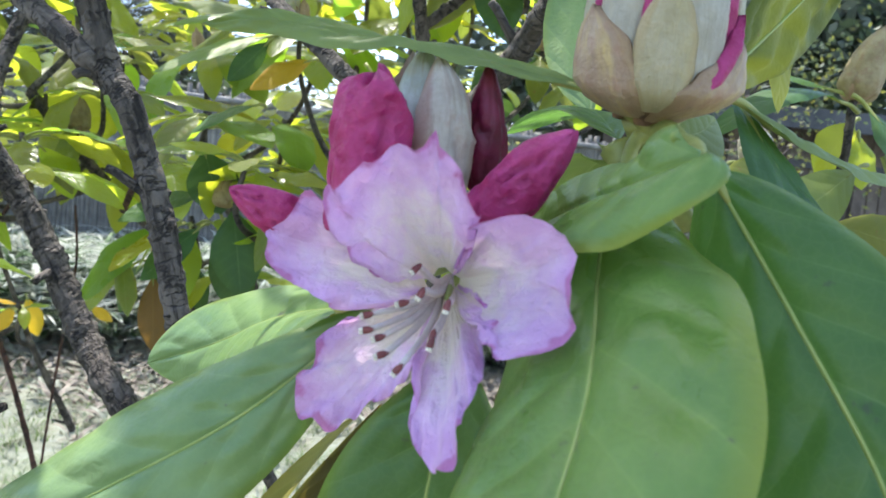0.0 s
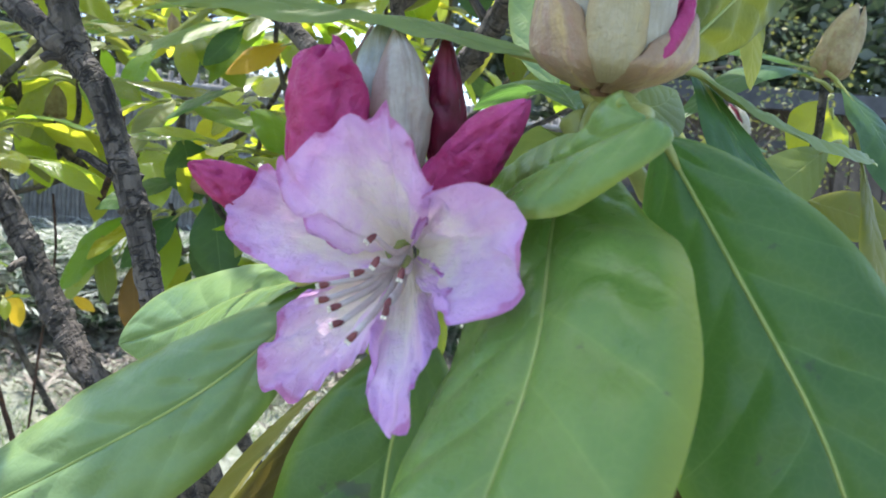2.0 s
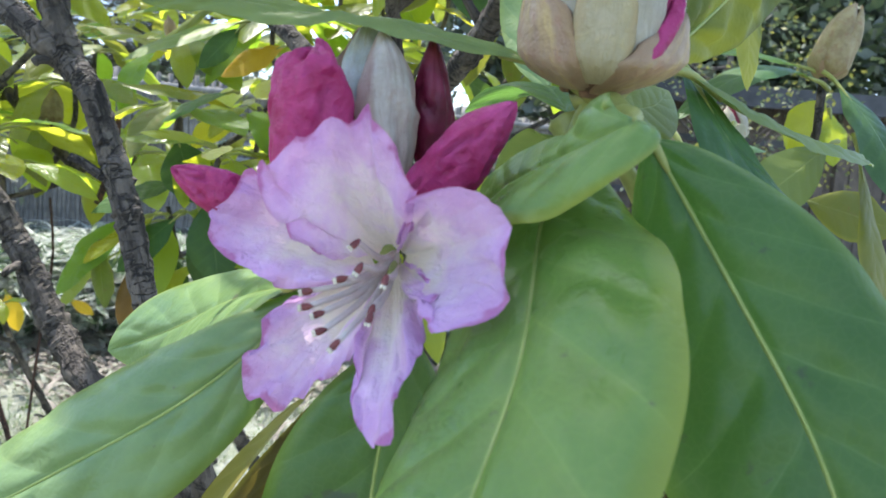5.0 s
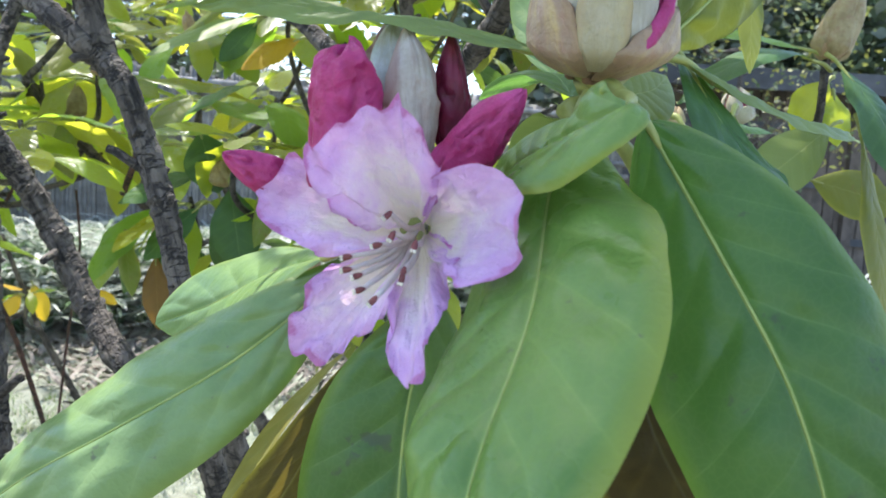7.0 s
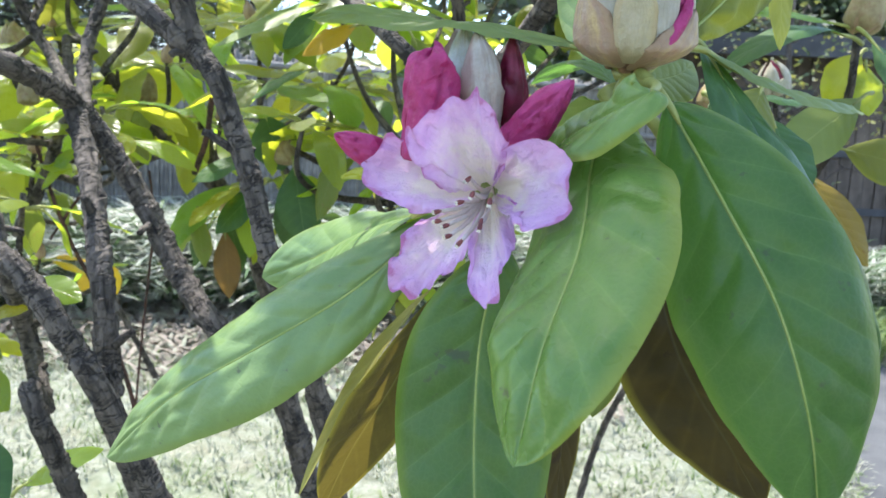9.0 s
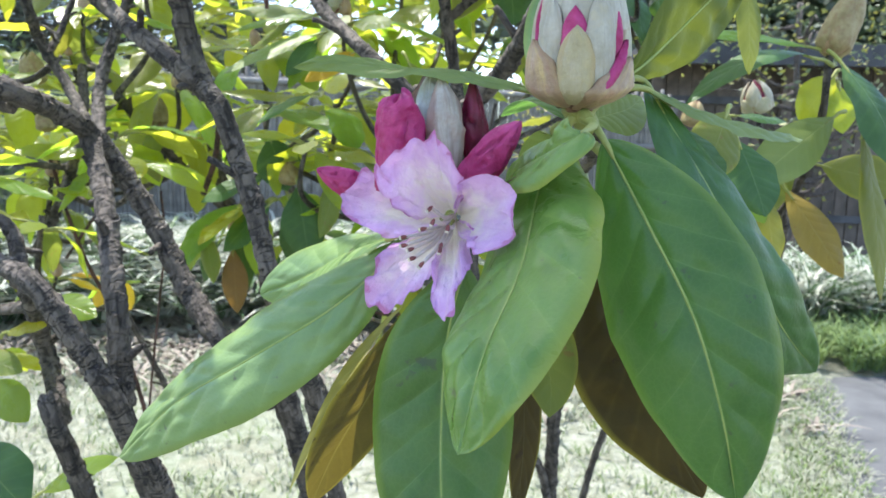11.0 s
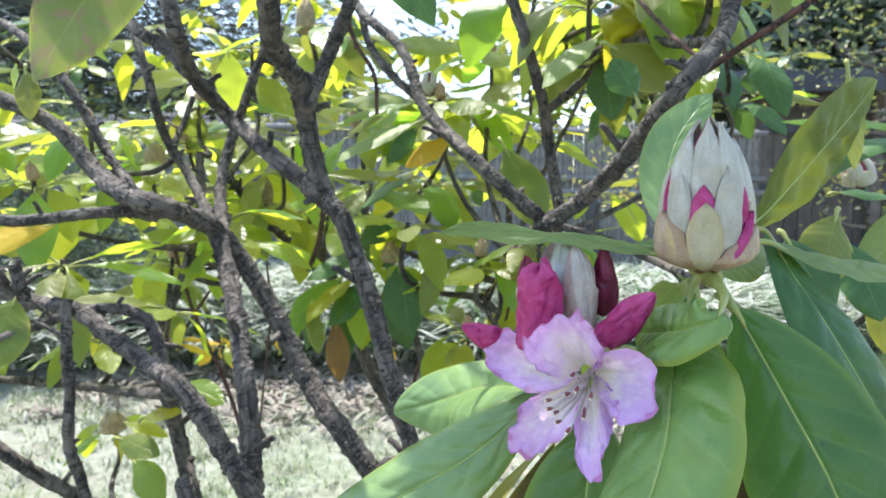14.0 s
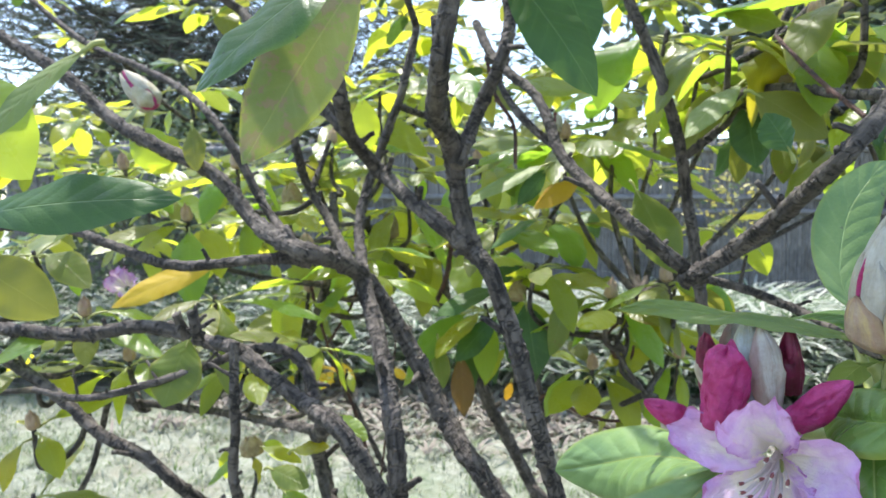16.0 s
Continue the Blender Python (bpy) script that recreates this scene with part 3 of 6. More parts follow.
def petal(parent, base, rim, seed, lift=0.006, ruffle=0.0040, label=""):
    """A petal: a sheet that flares from the throat to a frilled, nicked rim."""
    nu, nv = 34, 56
    base = Vector(base)
    edge = spline(rim, nv)
    mid = sum(edge, Vector()) / len(edge)
    n = (edge[0] - base).cross(edge[-1] - base).normalized()
    n = n if n.y < 0 else -n
    verts, faces, uvs = [], [], []
    for j, e in enumerate(edge):
        v = j / nv
        way = (e - base).normalized()
        nick = 0.0007 * noise.noise(Vector((v * 9.0, seed, 0.3))) + 0.0007 * noise.noise(Vector((v * 26.0, seed, 1.3)))
        e = e + way * nick
        foot = base + way * 0.0055
        knee = foot.lerp(e, 0.5).lerp(foot.lerp(mid, 0.5), 0.12) + n * lift
        for i in range(nu + 1):
            u = i / nu
            p = foot * (1 - u) ** 2 + knee * 2 * u * (1 - u) + e * u * u
            a = 2 * v - 1
            big = noise.noise(Vector((u * 1.6 + seed, v * 5.0, seed * 3.1)))
            frill = noise.noise(Vector((u * 3.5, v * 14.0 + seed, seed)))
            crumple = noise.noise(Vector((u * 8.0, v * 24.0, seed + 4.0)))
            ray = noise.noise(Vector((u * 1.2, v * 42.0, seed + 8.0)))
            rise = ruffle * (1.1 * big * u + 1.3 * frill * u**3 + 0.36 * crumple * u + 0.10 * ray * u)
            groove = -0.0007 * math.exp(-((a / 0.08) ** 2)) * math.sin(math.pi * min(1.0, u * 1.1))
            verts.append(p + n * (rise + groove))
            uvs.append((u, v))
    for j in range(nv):
        for i in range(nu):
            k = j * (nu + 1) + i
            faces.append((k, k + nu + 1, k + nu + 2, k + 1))
    me = bpy.data.meshes.new("petal")
    me.from_pydata([tuple(x) for x in verts], [], faces)
    layer = me.uv_layers.new(name="UVMap")
    for loop in me.loops:
        layer.data[loop.index].uv = uvs[loop.vertex_index]
    me.shade_smooth()
    return mesh_part("petal", me, PETAL, parent, label)


def closed_bud(name, base, tip, radius, mat, parent, seed, blunt=0.6, crease=0.24):
    """A furled flower bud: petals wrapped round each other, creased along their length and crumpled at the top."""
    base, tip = Vector(base), Vector(tip)
    axis = tip - base
    t = axis.normalized()
    s = t.cross(Vector((0, 1, 0))).normalized()
    o = t.cross(s)
    n, k, verts, faces = 44, 44, [], []
    for i in range(n + 1):
        u = i / n
        r = radius * max(0.03, (0.62 + 0.25 * blunt + (0.38 - 0.25 * blunt) * math.sin(math.pi * min(1.0, u * 0.95 + 0.05))) * (1 - max(0.0, (u - 0.25) / 0.75) ** (1.2 + 9.0 * blunt * blunt)) ** 0.6)
        for j in range(k):
            a = 2 * math.pi * j / k + u * 0.5
            x, y = math.cos(a), math.sin(a)
            d = s * x + o * y
            fold = 1 - abs(noise.noise(Vector((u * 1.1 + seed, x * 1.5, y * 1.5 + seed)))) * 2.4
            fine = 1 - abs(noise.noise(Vector((u * 4.5, x * 2.6 + seed, y * 2.6)))) * 2.0
            f = -1.3 * crease * max(0.0, fold) ** 6 - 0.11 * max(0.0, fine) ** 2.5 * (0.4 + 0.8 * u) * (0.25 + 0.75 * blunt) + 0.15 * noise.noise(Vector((u * 2.5 + seed, x, y + seed)))
            end = -axis * 0.07 * blunt * u**14 + axis * (0.17 * blunt * u**4 * noise.noise(Vector((x * 1.8, y * 1.8, seed + 7))))
            verts.append(base + axis * u + d * r * (1 + f) + end)
    for i in range(n):
        for j in range(k):
            a, b = i * k + j, i * k + (j + 1) % k
            faces.append((a, b, b + k, a + k))
    faces += [tuple(range(k - 1, -1, -1)), tuple(range(n * k, n * k + k))]
    me = bpy.data.meshes.new(name)
    me.from_pydata([tuple(v) for v in verts], [], faces)
    me.shade_smooth()
    return mesh_part(name, me, mat, parent)


def bud_shape(h):
    """Radius of a scaly flower bud over its height, both from 0 to 1: a barrel that closes to a blunt top."""
    h = min(1.0, max(0.0, h))
    return min(1.0, (h + 0.012) / 0.14) ** 0.42 * (1 - 0.74 * max(0.0, (h - 0.38) / 0.62) ** 2.0)


def bud_scale(frame_m, length, radius, h0, h1, turn, half, lift, mat, parent, seed, sweep=0.0, foot=0.65):
    """One scale that hugs the bud, broadest at its middle, pointed and a little ragged at its tip, with thickness."""
    n, k = 18, 14
    verts, faces, uvs = [], [], []
    for layer_off in (0.0, -0.0009):
        for i in range(n + 1):
            u = i / n
            h = h0 + (h1 - h0) * u
            wide = half * min(1.0, foot + 1.2 * u) * max(0.03, 1 - max(0, (u - 0.4) / 0.6) ** 3.4)
            for j in range(k + 1):
                b = 2 * j / k - 1
                a = turn + sweep * u + wide * b * (1 + 0.10 * noise.noise(Vector((u * 6.0, math.copysign(3.0, b), seed))))
                q = abs(b)
                top = h + (h1 - h0) * 0.05 * u * noise.noise(Vector((b * 3.0, seed, 2.0)))
                r = radius * bud_shape(top) + lift * min(1.0, 0.6 + 5.0 * max(0.0, h)) * (1.0 - 0.25 * u) - 0.0009 * q**3 + layer_off
                r += 0.0012 * (1 - q * q) * math.sin(math.pi * min(1.0, 0.15 + 0.85 * u)) - 0.0005
                r *= 1 + 0.014 * noise.noise(Vector((u * 3, a * 2, seed))) + 0.010 * noise.noise(Vector((u * 16, a * 3, seed))) + 0.009 * noise.noise(Vector((u * 4, a * 22, seed)))
                verts.append(frame_m @ Vector((r * math.sin(a), -r * math.cos(a), top * length)))
                uvs.append((u + seed, j / k))
    m = (n + 1) * (k + 1)
    for i in range(n):
        for j in range(k):
            q = i * (k + 1) + j
            faces.append((q, q + 1, q + k + 2, q + k + 1))
            faces.append((m + q, m + q + k + 1, m + q + k + 2, m + q + 1))
    rim = [i * (k + 1) for i in range(n + 1)] + [n * (k + 1) + j for j in range(1, k + 1)] + [i * (k + 1) + k for i in range(n - 1, -1, -1)]
    for a, b in zip(rim, rim[1:]):
        faces.append((a, b, b + m, a + m))
    me = bpy.data.meshes.new("bud_scale")
    me.from_pydata([tuple(v) for v in verts], [], faces)
    layer = me.uv_layers.new(name="UVMap")
    for loop in me.loops:
        layer.data[loop.index].uv = uvs[loop.vertex_index]
    me.shade_smooth()
    return mesh_part("bud_scale", me, mat, parent)


def flower_bud(parent, base, tip, radius, scales, core, seed=1.0, name="flower_bud", label=""):
    """A fat flower bud: a core of furled petals in overlapping scales, given as (h0, h1, turn, half, lift, material)."""
    base, tip = Vector(base), Vector(tip)
    z = (tip - base).normalized()
    x = Vector((0, 1, 0)).cross(z).normalized()
    x = x if x.x > 0 else -x
    y = z.cross(x)
    fm = Matrix((x, y, z)).transposed().to_4x4()
    fm.translation = base
    length = (tip - base).length
    n, k, verts, faces = 20, 20, [], []
    for i in range(n + 1):
        h = i / n
        for j in range(k):
            a = 2 * math.pi * j / k
            r = radius * 0.97 * bud_shape(h) * (1 - 0.9 * h**4) * (1 + 0.06 * noise.noise(Vector((h * 4, a * 2, seed))))
            verts.append(fm @ Vector((r * math.sin(a), -r * math.cos(a), h * length * 0.985)))
    for i in range(n):
        for j in range(k):
            a, b = i * k + j, i * k + (j + 1) % k
            faces.append((a, b, b + k, a + k))
    faces += [tuple(range(k - 1, -1, -1)), tuple(range(n * k, n * k + k))]
    me = bpy.data.meshes.new(name)
    me.from_pydata([tuple(v) for v in verts], [], faces)
    me.shade_smooth()
    bud = mesh_part(name, me, core, parent, label)
    for i, (h0, h1, turn, half, lift, mat, *more) in enumerate(scales):
        bud_scale(fm, length, radius, h0, h1, radians(turn), radians(half), lift, mat, bud, seed + i, radians(more[0]) if more else 0.0, more[1] if len(more) > 1 else 0.65)
    return bud


def branch(parent, points, radii, mat=BARK, sides=18, name="branch", label=""):
    return mesh_part(name, tube(points, [r * 0.74 for r in radii], sides, 0.0022, 0.12, 80.0, True, 0.26), mat, parent, label)


def leaf_bud(parent, base, tip, radius, mat=SCALE_TAN):
    """A small scaly bud at the end of a twig."""
    return flower_bud(parent, base, tip, radius, [(0.0, 0.75, a, 60, 0.0006 + 0.0003 * (a % 2), mat) for a in (0, 75, 150, 225, 300)], mat, 3.0, "leaf_bud")


def joined(name, meshes, mats, parent, label=""):
    """Many small meshes as one, each face keeping its own material."""
    verts, faces, uvs, idx = [], [], [], []
    for me, mi in meshes:
        k = len(verts)
        verts += [tuple(v.co) for v in me.vertices]
        layer = me.uv_layers[0].data
        for poly in me.polygons:
            faces.append(tuple(k + v for v in poly.vertices))
            idx.append(mi)
            uvs += [tuple(layer[li].uv) for li in poly.loop_indices]
        bpy.data.meshes.remove(me)
    me = bpy.data.meshes.new(name)
    me.from_pydata(verts, [], faces)
    layer = me.uv_layers.new(name="UVMap")
    layer.data.foreach_set("uv", [c for uv in uvs for c in uv])
    me.polygons.foreach_set("material_index", idx)
    me.shade_smooth()
    return tagged(mesh_part(name, me, mats, parent, label), kind="stuff")


FAR_LEAVES, FAR_MATS = [], [LEAF_BG, LEAF_BG2, LEAF_OLIVE, LEAF_DARK, LEAF_YELLOW, LEAF_RUST, STEM, BARK]


ROOTS = []


def whorl(parent, centre, seed, count=7, length=0.085, lean=(0, 0, 1), droop=0.5, mats=None, bud=True, stem=0.05, rise=0.25, far=False):
    """A rosette of leaves at a twig's end, round a small bud."""
    rng = random.Random(seed)
    centre, axis = Vector(centre), Vector(lean).normalized()
    s = axis.orthogonal().normalized()
    o = axis.cross(s)
    mats = mats or GREENS
    a0 = rng.uniform(0, 6.28)
    for i in range(count):
        a = a0 + 2 * math.pi * i / count + rng.uniform(-0.35, 0.35)
        d = s * math.cos(a) + o * math.sin(a)
        ln = length * rng.uniform(0.7, 1.25)
        dr = droop * rng.uniform(-0.1, 2.0)
        start = centre + d * 0.004 - axis * rng.uniform(0, 0.014)
        knee = start + (d * 0.9 + axis * (rise - 0.2 * dr)) * ln * 0.2
        mid = knee + (d * math.cos(dr) - Vector((0, 0, 1)) * math.sin(dr) * 0.8 + axis * 0.12) * ln * 0.42
        tip = mid + (d * math.cos(dr * 1.4) - Vector((0, 0, 1)) * math.sin(dr * 1.3)) * ln * 0.45
        up = axis + Vector((rng.uniform(-0.6, 0.6), rng.uniform(-0.8, 0.4), 0.3))
        me = sheet([knee, knee.lerp(mid, 0.5) + axis * ln * 0.02, mid, tip], ln * rng.uniform(0.26, 0.39), up, leaf_profile, bend_of(0.2 * rng.random(), 0.35 * rng.random(), 0.25, seed + i), 12, 6)
        stalk = tube([start, start.lerp(knee, 0.5) + axis * 0.001, knee, knee.lerp(mid, 0.3)], (0.0016, 0.0010), 6)
        mat = rng.choice(mats)
        if far:
            FAR_LEAVES.extend([(me, FAR_MATS.index(mat)), (stalk, FAR_MATS.index(STEM))])
        else:
            mesh_part("leaf_stalk", stalk, STEM, mesh_part("leaf", me, mat, parent))
    if bud and not far and seed % 2:
        leaf_bud(parent, centre, centre + axis * 0.026, 0.0062)
    if stem and not far:
        low = centre - axis * 0.05
        root = min(ROOTS, key=lambda q: (q - low).length + 0.6 * max(0.0, q.z - low.z))
        mid = root.lerp(low, 0.55) + Vector((rng.uniform(-0.02, 0.02), rng.uniform(0, 0.02), -0.012))
        mesh_part("twig", tube([root, mid, low, centre + axis * 0.004], (0.0042, 0.0036, 0.0030, 0.0026), 8, 0.006, 0.12, 90.0), BARK, parent)


def side_leaf(parent, base, tip, width, up, mat, sag=0.12, bow=0.0, fold=0.1, curl=0.2, stalk=True, label=""):
    """A single leaf between two points, sagging a little between them."""
    base, tip = Vector(base), Vector(tip)
    ln = (tip - base).length
    side = (tip - base).cross(Vector(up)).normalized()
    pts = [base, base.lerp(tip, 0.33) + Vector(up).normalized() * sag * ln * 0.8 + side * bow * ln, base.lerp(tip, 0.68) + Vector(up).normalized() * sag * ln * 0.75 + side * bow * ln, tip]
    st = [base - (pts[1] - base) * 0.45 - Vector((0, 0, 0.003)), base - (pts[1] - base) * 0.2, base, pts[0].lerp(pts[1], 0.4)] if stalk else None
    return leaf(parent, pts, width, up, mat, fold, curl, 0.25, st, False, 18, 8, label)


# ---- ground and distance ----
def ground_material():
    m, nt = material("dry_lawn")
    obj = nt.nodes.new("ShaderNodeTexCoord").outputs["Object"]
    a, b, c = noise_of(nt, obj, 1.3, 5.0), noise_of(nt, obj, 18.0, 6.0, 0.7), noise_of(nt, obj, 140.0, 3.0, 0.7)
    col = mix(nt, ramp(nt, b, (0.38, (0, 0, 0)), (0.66, (1, 1, 1))), (0.27, 0.29, 0.20), (0.49, 0.50, 0.42))
    col = mix(nt, ramp(nt, a, (0.48, (0, 0, 0)), (0.7, (0.7, 0.7, 0.7))), col, (0.17, 0.26, 0.11))
    col = mix(nt, 0.5, col, mix(nt, c, (0.2, 0.2, 0.18), (1, 1, 1)), "MULTIPLY")
    col = mix(nt, ramp(nt, noise_of(nt, obj, 2.6, 5.0, 0.65), (0.52, (0, 0, 0)), (0.68, (0.65, 0.65, 0.65))), col, (0.27, 0.225, 0.17))
    bm = node(nt, "Bump", Strength=0.8, Distance=0.02)
    link(nt, calc(nt, "ADD", b, c), bm.inputs["Height"])
    pr = node(nt, "BsdfPrincipled", Roughness=0.9)
    link(nt, col, pr.inputs["Base Color"])
    link(nt, bm.outputs[0], pr.inputs["Normal"])
    out = nt.nodes.new("ShaderNodeOutputMaterial")
    link(nt, pr.outputs[0], out.inputs[0])
    return m


LAWN = ground_material()
bm = bmesh.new()
bmesh.ops.create_grid(bm, x_segments=40, y_segments=40, size=400)
for v in bm.verts:
    v.co.z = -0.0
me = bpy.data.meshes.new("ground")
bm.to_mesh(me)
bm.free()
tagged(mesh_part("ground", me, LAWN, None), "pale dry winter lawn with patches of green", "ground", kind="structure")


def slab(name, outline, z0, z1, mat, label, category, kind="structure"):
    verts = [(x, y, z0) for x, y in outline] + [(x, y, z1) for x, y in outline]
    n = len(outline)
    faces = [tuple(range(n, 2 * n)), tuple(range(n - 1, -1, -1))] + [(i, (i + 1) % n, n + (i + 1) % n, n + i) for i in range(n)]
    me = bpy.data.meshes.new(name)
    me.from_pydata(verts, [], faces)
    return tagged(mesh_part(name, me, mat, None), label, category, kind=kind)


ASPHALT = plain_material("asphalt", (0.06, 0.062, 0.064), (0.115, 0.118, 0.12), 0.85, 3.0, 0.5, 90.0, dist=0.004)
slab("path", [(0.85, -9.0), (0.8, -2.0), (0.95, 1.0), (1.35, 2.5), (1.62, 3.55), (1.85, 4.0), (2.4, 4.12), (9.0, 4.3), (9.0, 2.4), (4.2, 2.2), (3.2, 0.5), (2.9, -2.0), (2.9, -9.0)], -0.05, 0.012, ASPHALT, "grey asphalt garden path beside the dry lawn", "path")
SOIL = plain_material("leaf_litter", (0.13, 0.115, 0.095), (0.28, 0.25, 0.21), 0.95, 14.0, 0.8, 120.0, dist=0.02)
slab("bed", [(-7, 3.4), (-4, 3.75), (-2.2, 4.2), (-0.7, 4.6), (0.5, 4.8), (1.7, 4.6), (6, 4.7), (7, 7.6), (-7, 7.6)], -0.05, 0.03, SOIL, "planting bed of bare soil and leaf litter", "flower bed")


def blades(name, places, mats, label, category, seed, size=(0.25, 0.45), count=16, wide=0.012, arch=1.0, striped=False):
    """A patch of arching strap leaves, too many to count, as one mesh."""
    rng = random.Random(seed)
    verts, faces, idx = [], [], []
    for x, y, z in places:
        for b in range(count):
            a, ln = rng.uniform(0, 6.283), rng.uniform(*size)
            d = Vector((math.cos(a), math.sin(a), 0))
            s = Vector((-d.y, d.x, 0))
            p0 = Vector((x, y, z)) + d * rng.uniform(0, 0.06)
            rise, out_ = ln * rng.uniform(0.5, 0.9), ln * rng.uniform(0.4, 0.9) * arch
            k0 = len(verts)
            for i in range(5):
                u = i / 4
                c = p0 + d * out_ * u**1.4 + Vector((0, 0, rise * (u * 1.6 - 0.9 * u * u)))
                w = wide * (1 - u) ** 0.5 + 0.0006
                verts += [tuple(c - s * w), tuple(c + Vector((0, 0, -0.2 * w))), tuple(c + s * w)]
            m = rng.randrange(len(mats))
            half = len(mats) - 1 if striped and rng.random() < 0.45 else m
            for i in range(4):
                q = k0 + 3 * i
                faces += [(q, q + 1, q + 4, q + 3), (q + 1, q + 2, q + 5, q + 4)]
                idx += [m, half]
    me = bpy.data.meshes.new(name)
    me.from_pydata(verts, [], faces)
    me.polygons.foreach_set("material_index", idx)
    return tagged(mesh_part(name, me, mats, None), label, category, kind="stuff")


STRAP_PALE = plain_material("strap_pale", (0.64, 0.67, 0.57), (0.78, 0.79, 0.71), 0.4, 30.0, 0.2, 200.0, 0.45)
STRAP_GREEN = plain_material("strap_green", (0.09, 0.16, 0.07), (0.17, 0.26, 0.11), 0.4, 30.0, 0.2, 200.0, 0.3)
GRASS_A = plain_material("grass_dry", (0.33, 0.35, 0.25), (0.43, 0.44, 0.34), 0.8, 8.0, 0.1, 60.0, 0.3)
GRASS_B = plain_material("grass_green", (0.12, 0.20, 0.05), (0.20, 0.28, 0.08), 0.7, 8.0, 0.1, 60.0, 0.3)
rng = random.Random(4)
border = [rng.uniform(-6.5, 1.15) for _ in range(640)]
blades("striped_border_plants", [(x, 4.75 + 0.24 * (x + 2.2) * (x < -0.7) + 0.36 * (x >= -0.7) + rng.uniform(0.0, 1.5), 0.03) for x in border], [STRAP_PALE, STRAP_PALE, STRAP_PALE, STRAP_GREEN], "border of white-striped strap-leaved plants along the fence", "plants", 5, (0.50, 1.0), 34, 0.021, 1.7, True)
blades("striped_border_plants", [(x, 4.62 + 0.24 * (x + 2.2) * (x < -0.7) + 0.36 * (x >= -0.7) + rng.uniform(-0.25, 0.25), 0.03) for x in [rng.uniform(-6.5, 1.0) for _ in range(230)]], [STRAP_PALE, STRAP_PALE, STRAP_GREEN], "low white-striped strap-leaved plants at the front of the border", "plants", 15, (0.30, 0.60), 26, 0.019, 1.9, True)
blades("striped_border_plants", [(rng.uniform(1.15, 3.4), rng.uniform(5.3, 6.4), 0.03) for _ in range(130)], [STRAP_PALE, STRAP_PALE, STRAP_GREEN], "lower white-striped strap-leaved plants before the shed", "plants", 11, (0.5, 0.9), 22, 0.016, 1.2, True)
blades("grass_tufts", [(rng.uniform(-4.5, 1.2), rng.uniform(2.0, 4.6), 0.0) for _ in range(2600)] + [(rng.uniform(-3.5, 0.8), rng.uniform(-2.5, 2.0), 0.0) for _ in range(1500)], [GRASS_A, GRASS_A, GRASS_A, GRASS_B], "short dry lawn grass with green blades", "grass", 6, (0.03, 0.09), 9, 0.0025)
blades("green_border_tuft", [(1.55 + rng.uniform(0, 2.2), 4.15 + rng.uniform(0, 0.9), 0.03) for _ in range(170)], [GRASS_B, GRASS_B, STRAP_GREEN], "low grassy green tuft beside the path", "plants", 8, (0.15, 0.36), 26, 0.005)
blades("path_edge_grass", [(0.9 + 0.31 * (y - 1.0) + rng.uniform(-0.22, 0.10), y, 0.0) for y in [1.4 + 0.004 * k for k in range(650)]], [GRASS_A, GRASS_A, GRASS_B], "ragged pale grass along the edge of the path", "grass", 9, (0.03, 0.07), 10, 0.0025)

LITTER = plain_material("dry_litter", (0.19, 0.155, 0.12), (0.36, 0.31, 0.25), 0.8, 8.0, 0.2, 60.0, 0.1, spread=0.2)
blades("leaf_litter", [(x, 4.55 + 0.24 * min(0.0, x + 2.2) - abs(rng.gauss(0, 0.55)), 0.025) for x in [rng.uniform(-3.0, 1.6) for _ in range(1300)]], [LITTER, LITTER, LITTER, GRASS_A], "brown leaf litter scattered along the bed", "leaf litter", 14, (0.04, 0.11), 5, 0.012, 2.0)


# bamboo screen along the back of the garden
BAMBOO = plain_material("old_bamboo", (0.125, 0.116, 0.104), (0.245, 0.228, 0.205), 0.7, 9.0, 0.4, 120.0, spread=0.12)
RAIL = plain_material("weathered_rail", (0.16, 0.152, 0.144), (0.27, 0.258, 0.245), 0.75, 12.0, 0.4, 150.0)
fence = thing("bamboo_fence", "weathered grey bamboo screen fence on timber rails behind the border", "fence", (-1.0, 6.9, 0))
pole_meshes = [tube([(0, 0, 0), (0.004, 0, 0.7), (-0.003, 0, 1.4), (0.002, 0, h)], (0.0235, 0.0215), 8, None) for h in (1.92, 1.96, 2.0)]
for q in pole_meshes:
    q.materials.append(BAMBOO)
FENCE_A, FENCE_B = Vector((-6.5, 5.4, 0)), Vector((2.0, 7.95, 0))
run = (FENCE_B - FENCE_A).normalized()
steps = int((FENCE_B - FENCE_A).length / 0.037)
for i in range(steps):
    ob = new("bamboo_pole", rng.choice(pole_meshes))
    ob.parent = fence
    ob.matrix_parent_inverse = Matrix.Translation(-fence.matrix_world.translation)
    ob.matrix_basis = Matrix.Translation(FENCE_A + run * (0.037 * i) + Vector((0, rng.uniform(-0.006, 0.006), rng.uniform(-0.05, 0)))) @ pose(0, 0, 0, 0, rng.uniform(-0.4, 0.4), rng.uniform(0, 360))
back = Vector((run.y, -run.x, 0)) * 0.045
for h in (0.45, 1.24, 1.38, 1.86):
    mesh_part("rail", tube([FENCE_A + back + Vector((0, 0, h)), FENCE_A.lerp(FENCE_B, 0.5) + back + Vector((0, 0, h + 0.01)), FENCE_B + back + Vector((0, 0, h))], (0.03, 0.03), 8, 0.4, 0.03, 5.0), RAIL, fence)
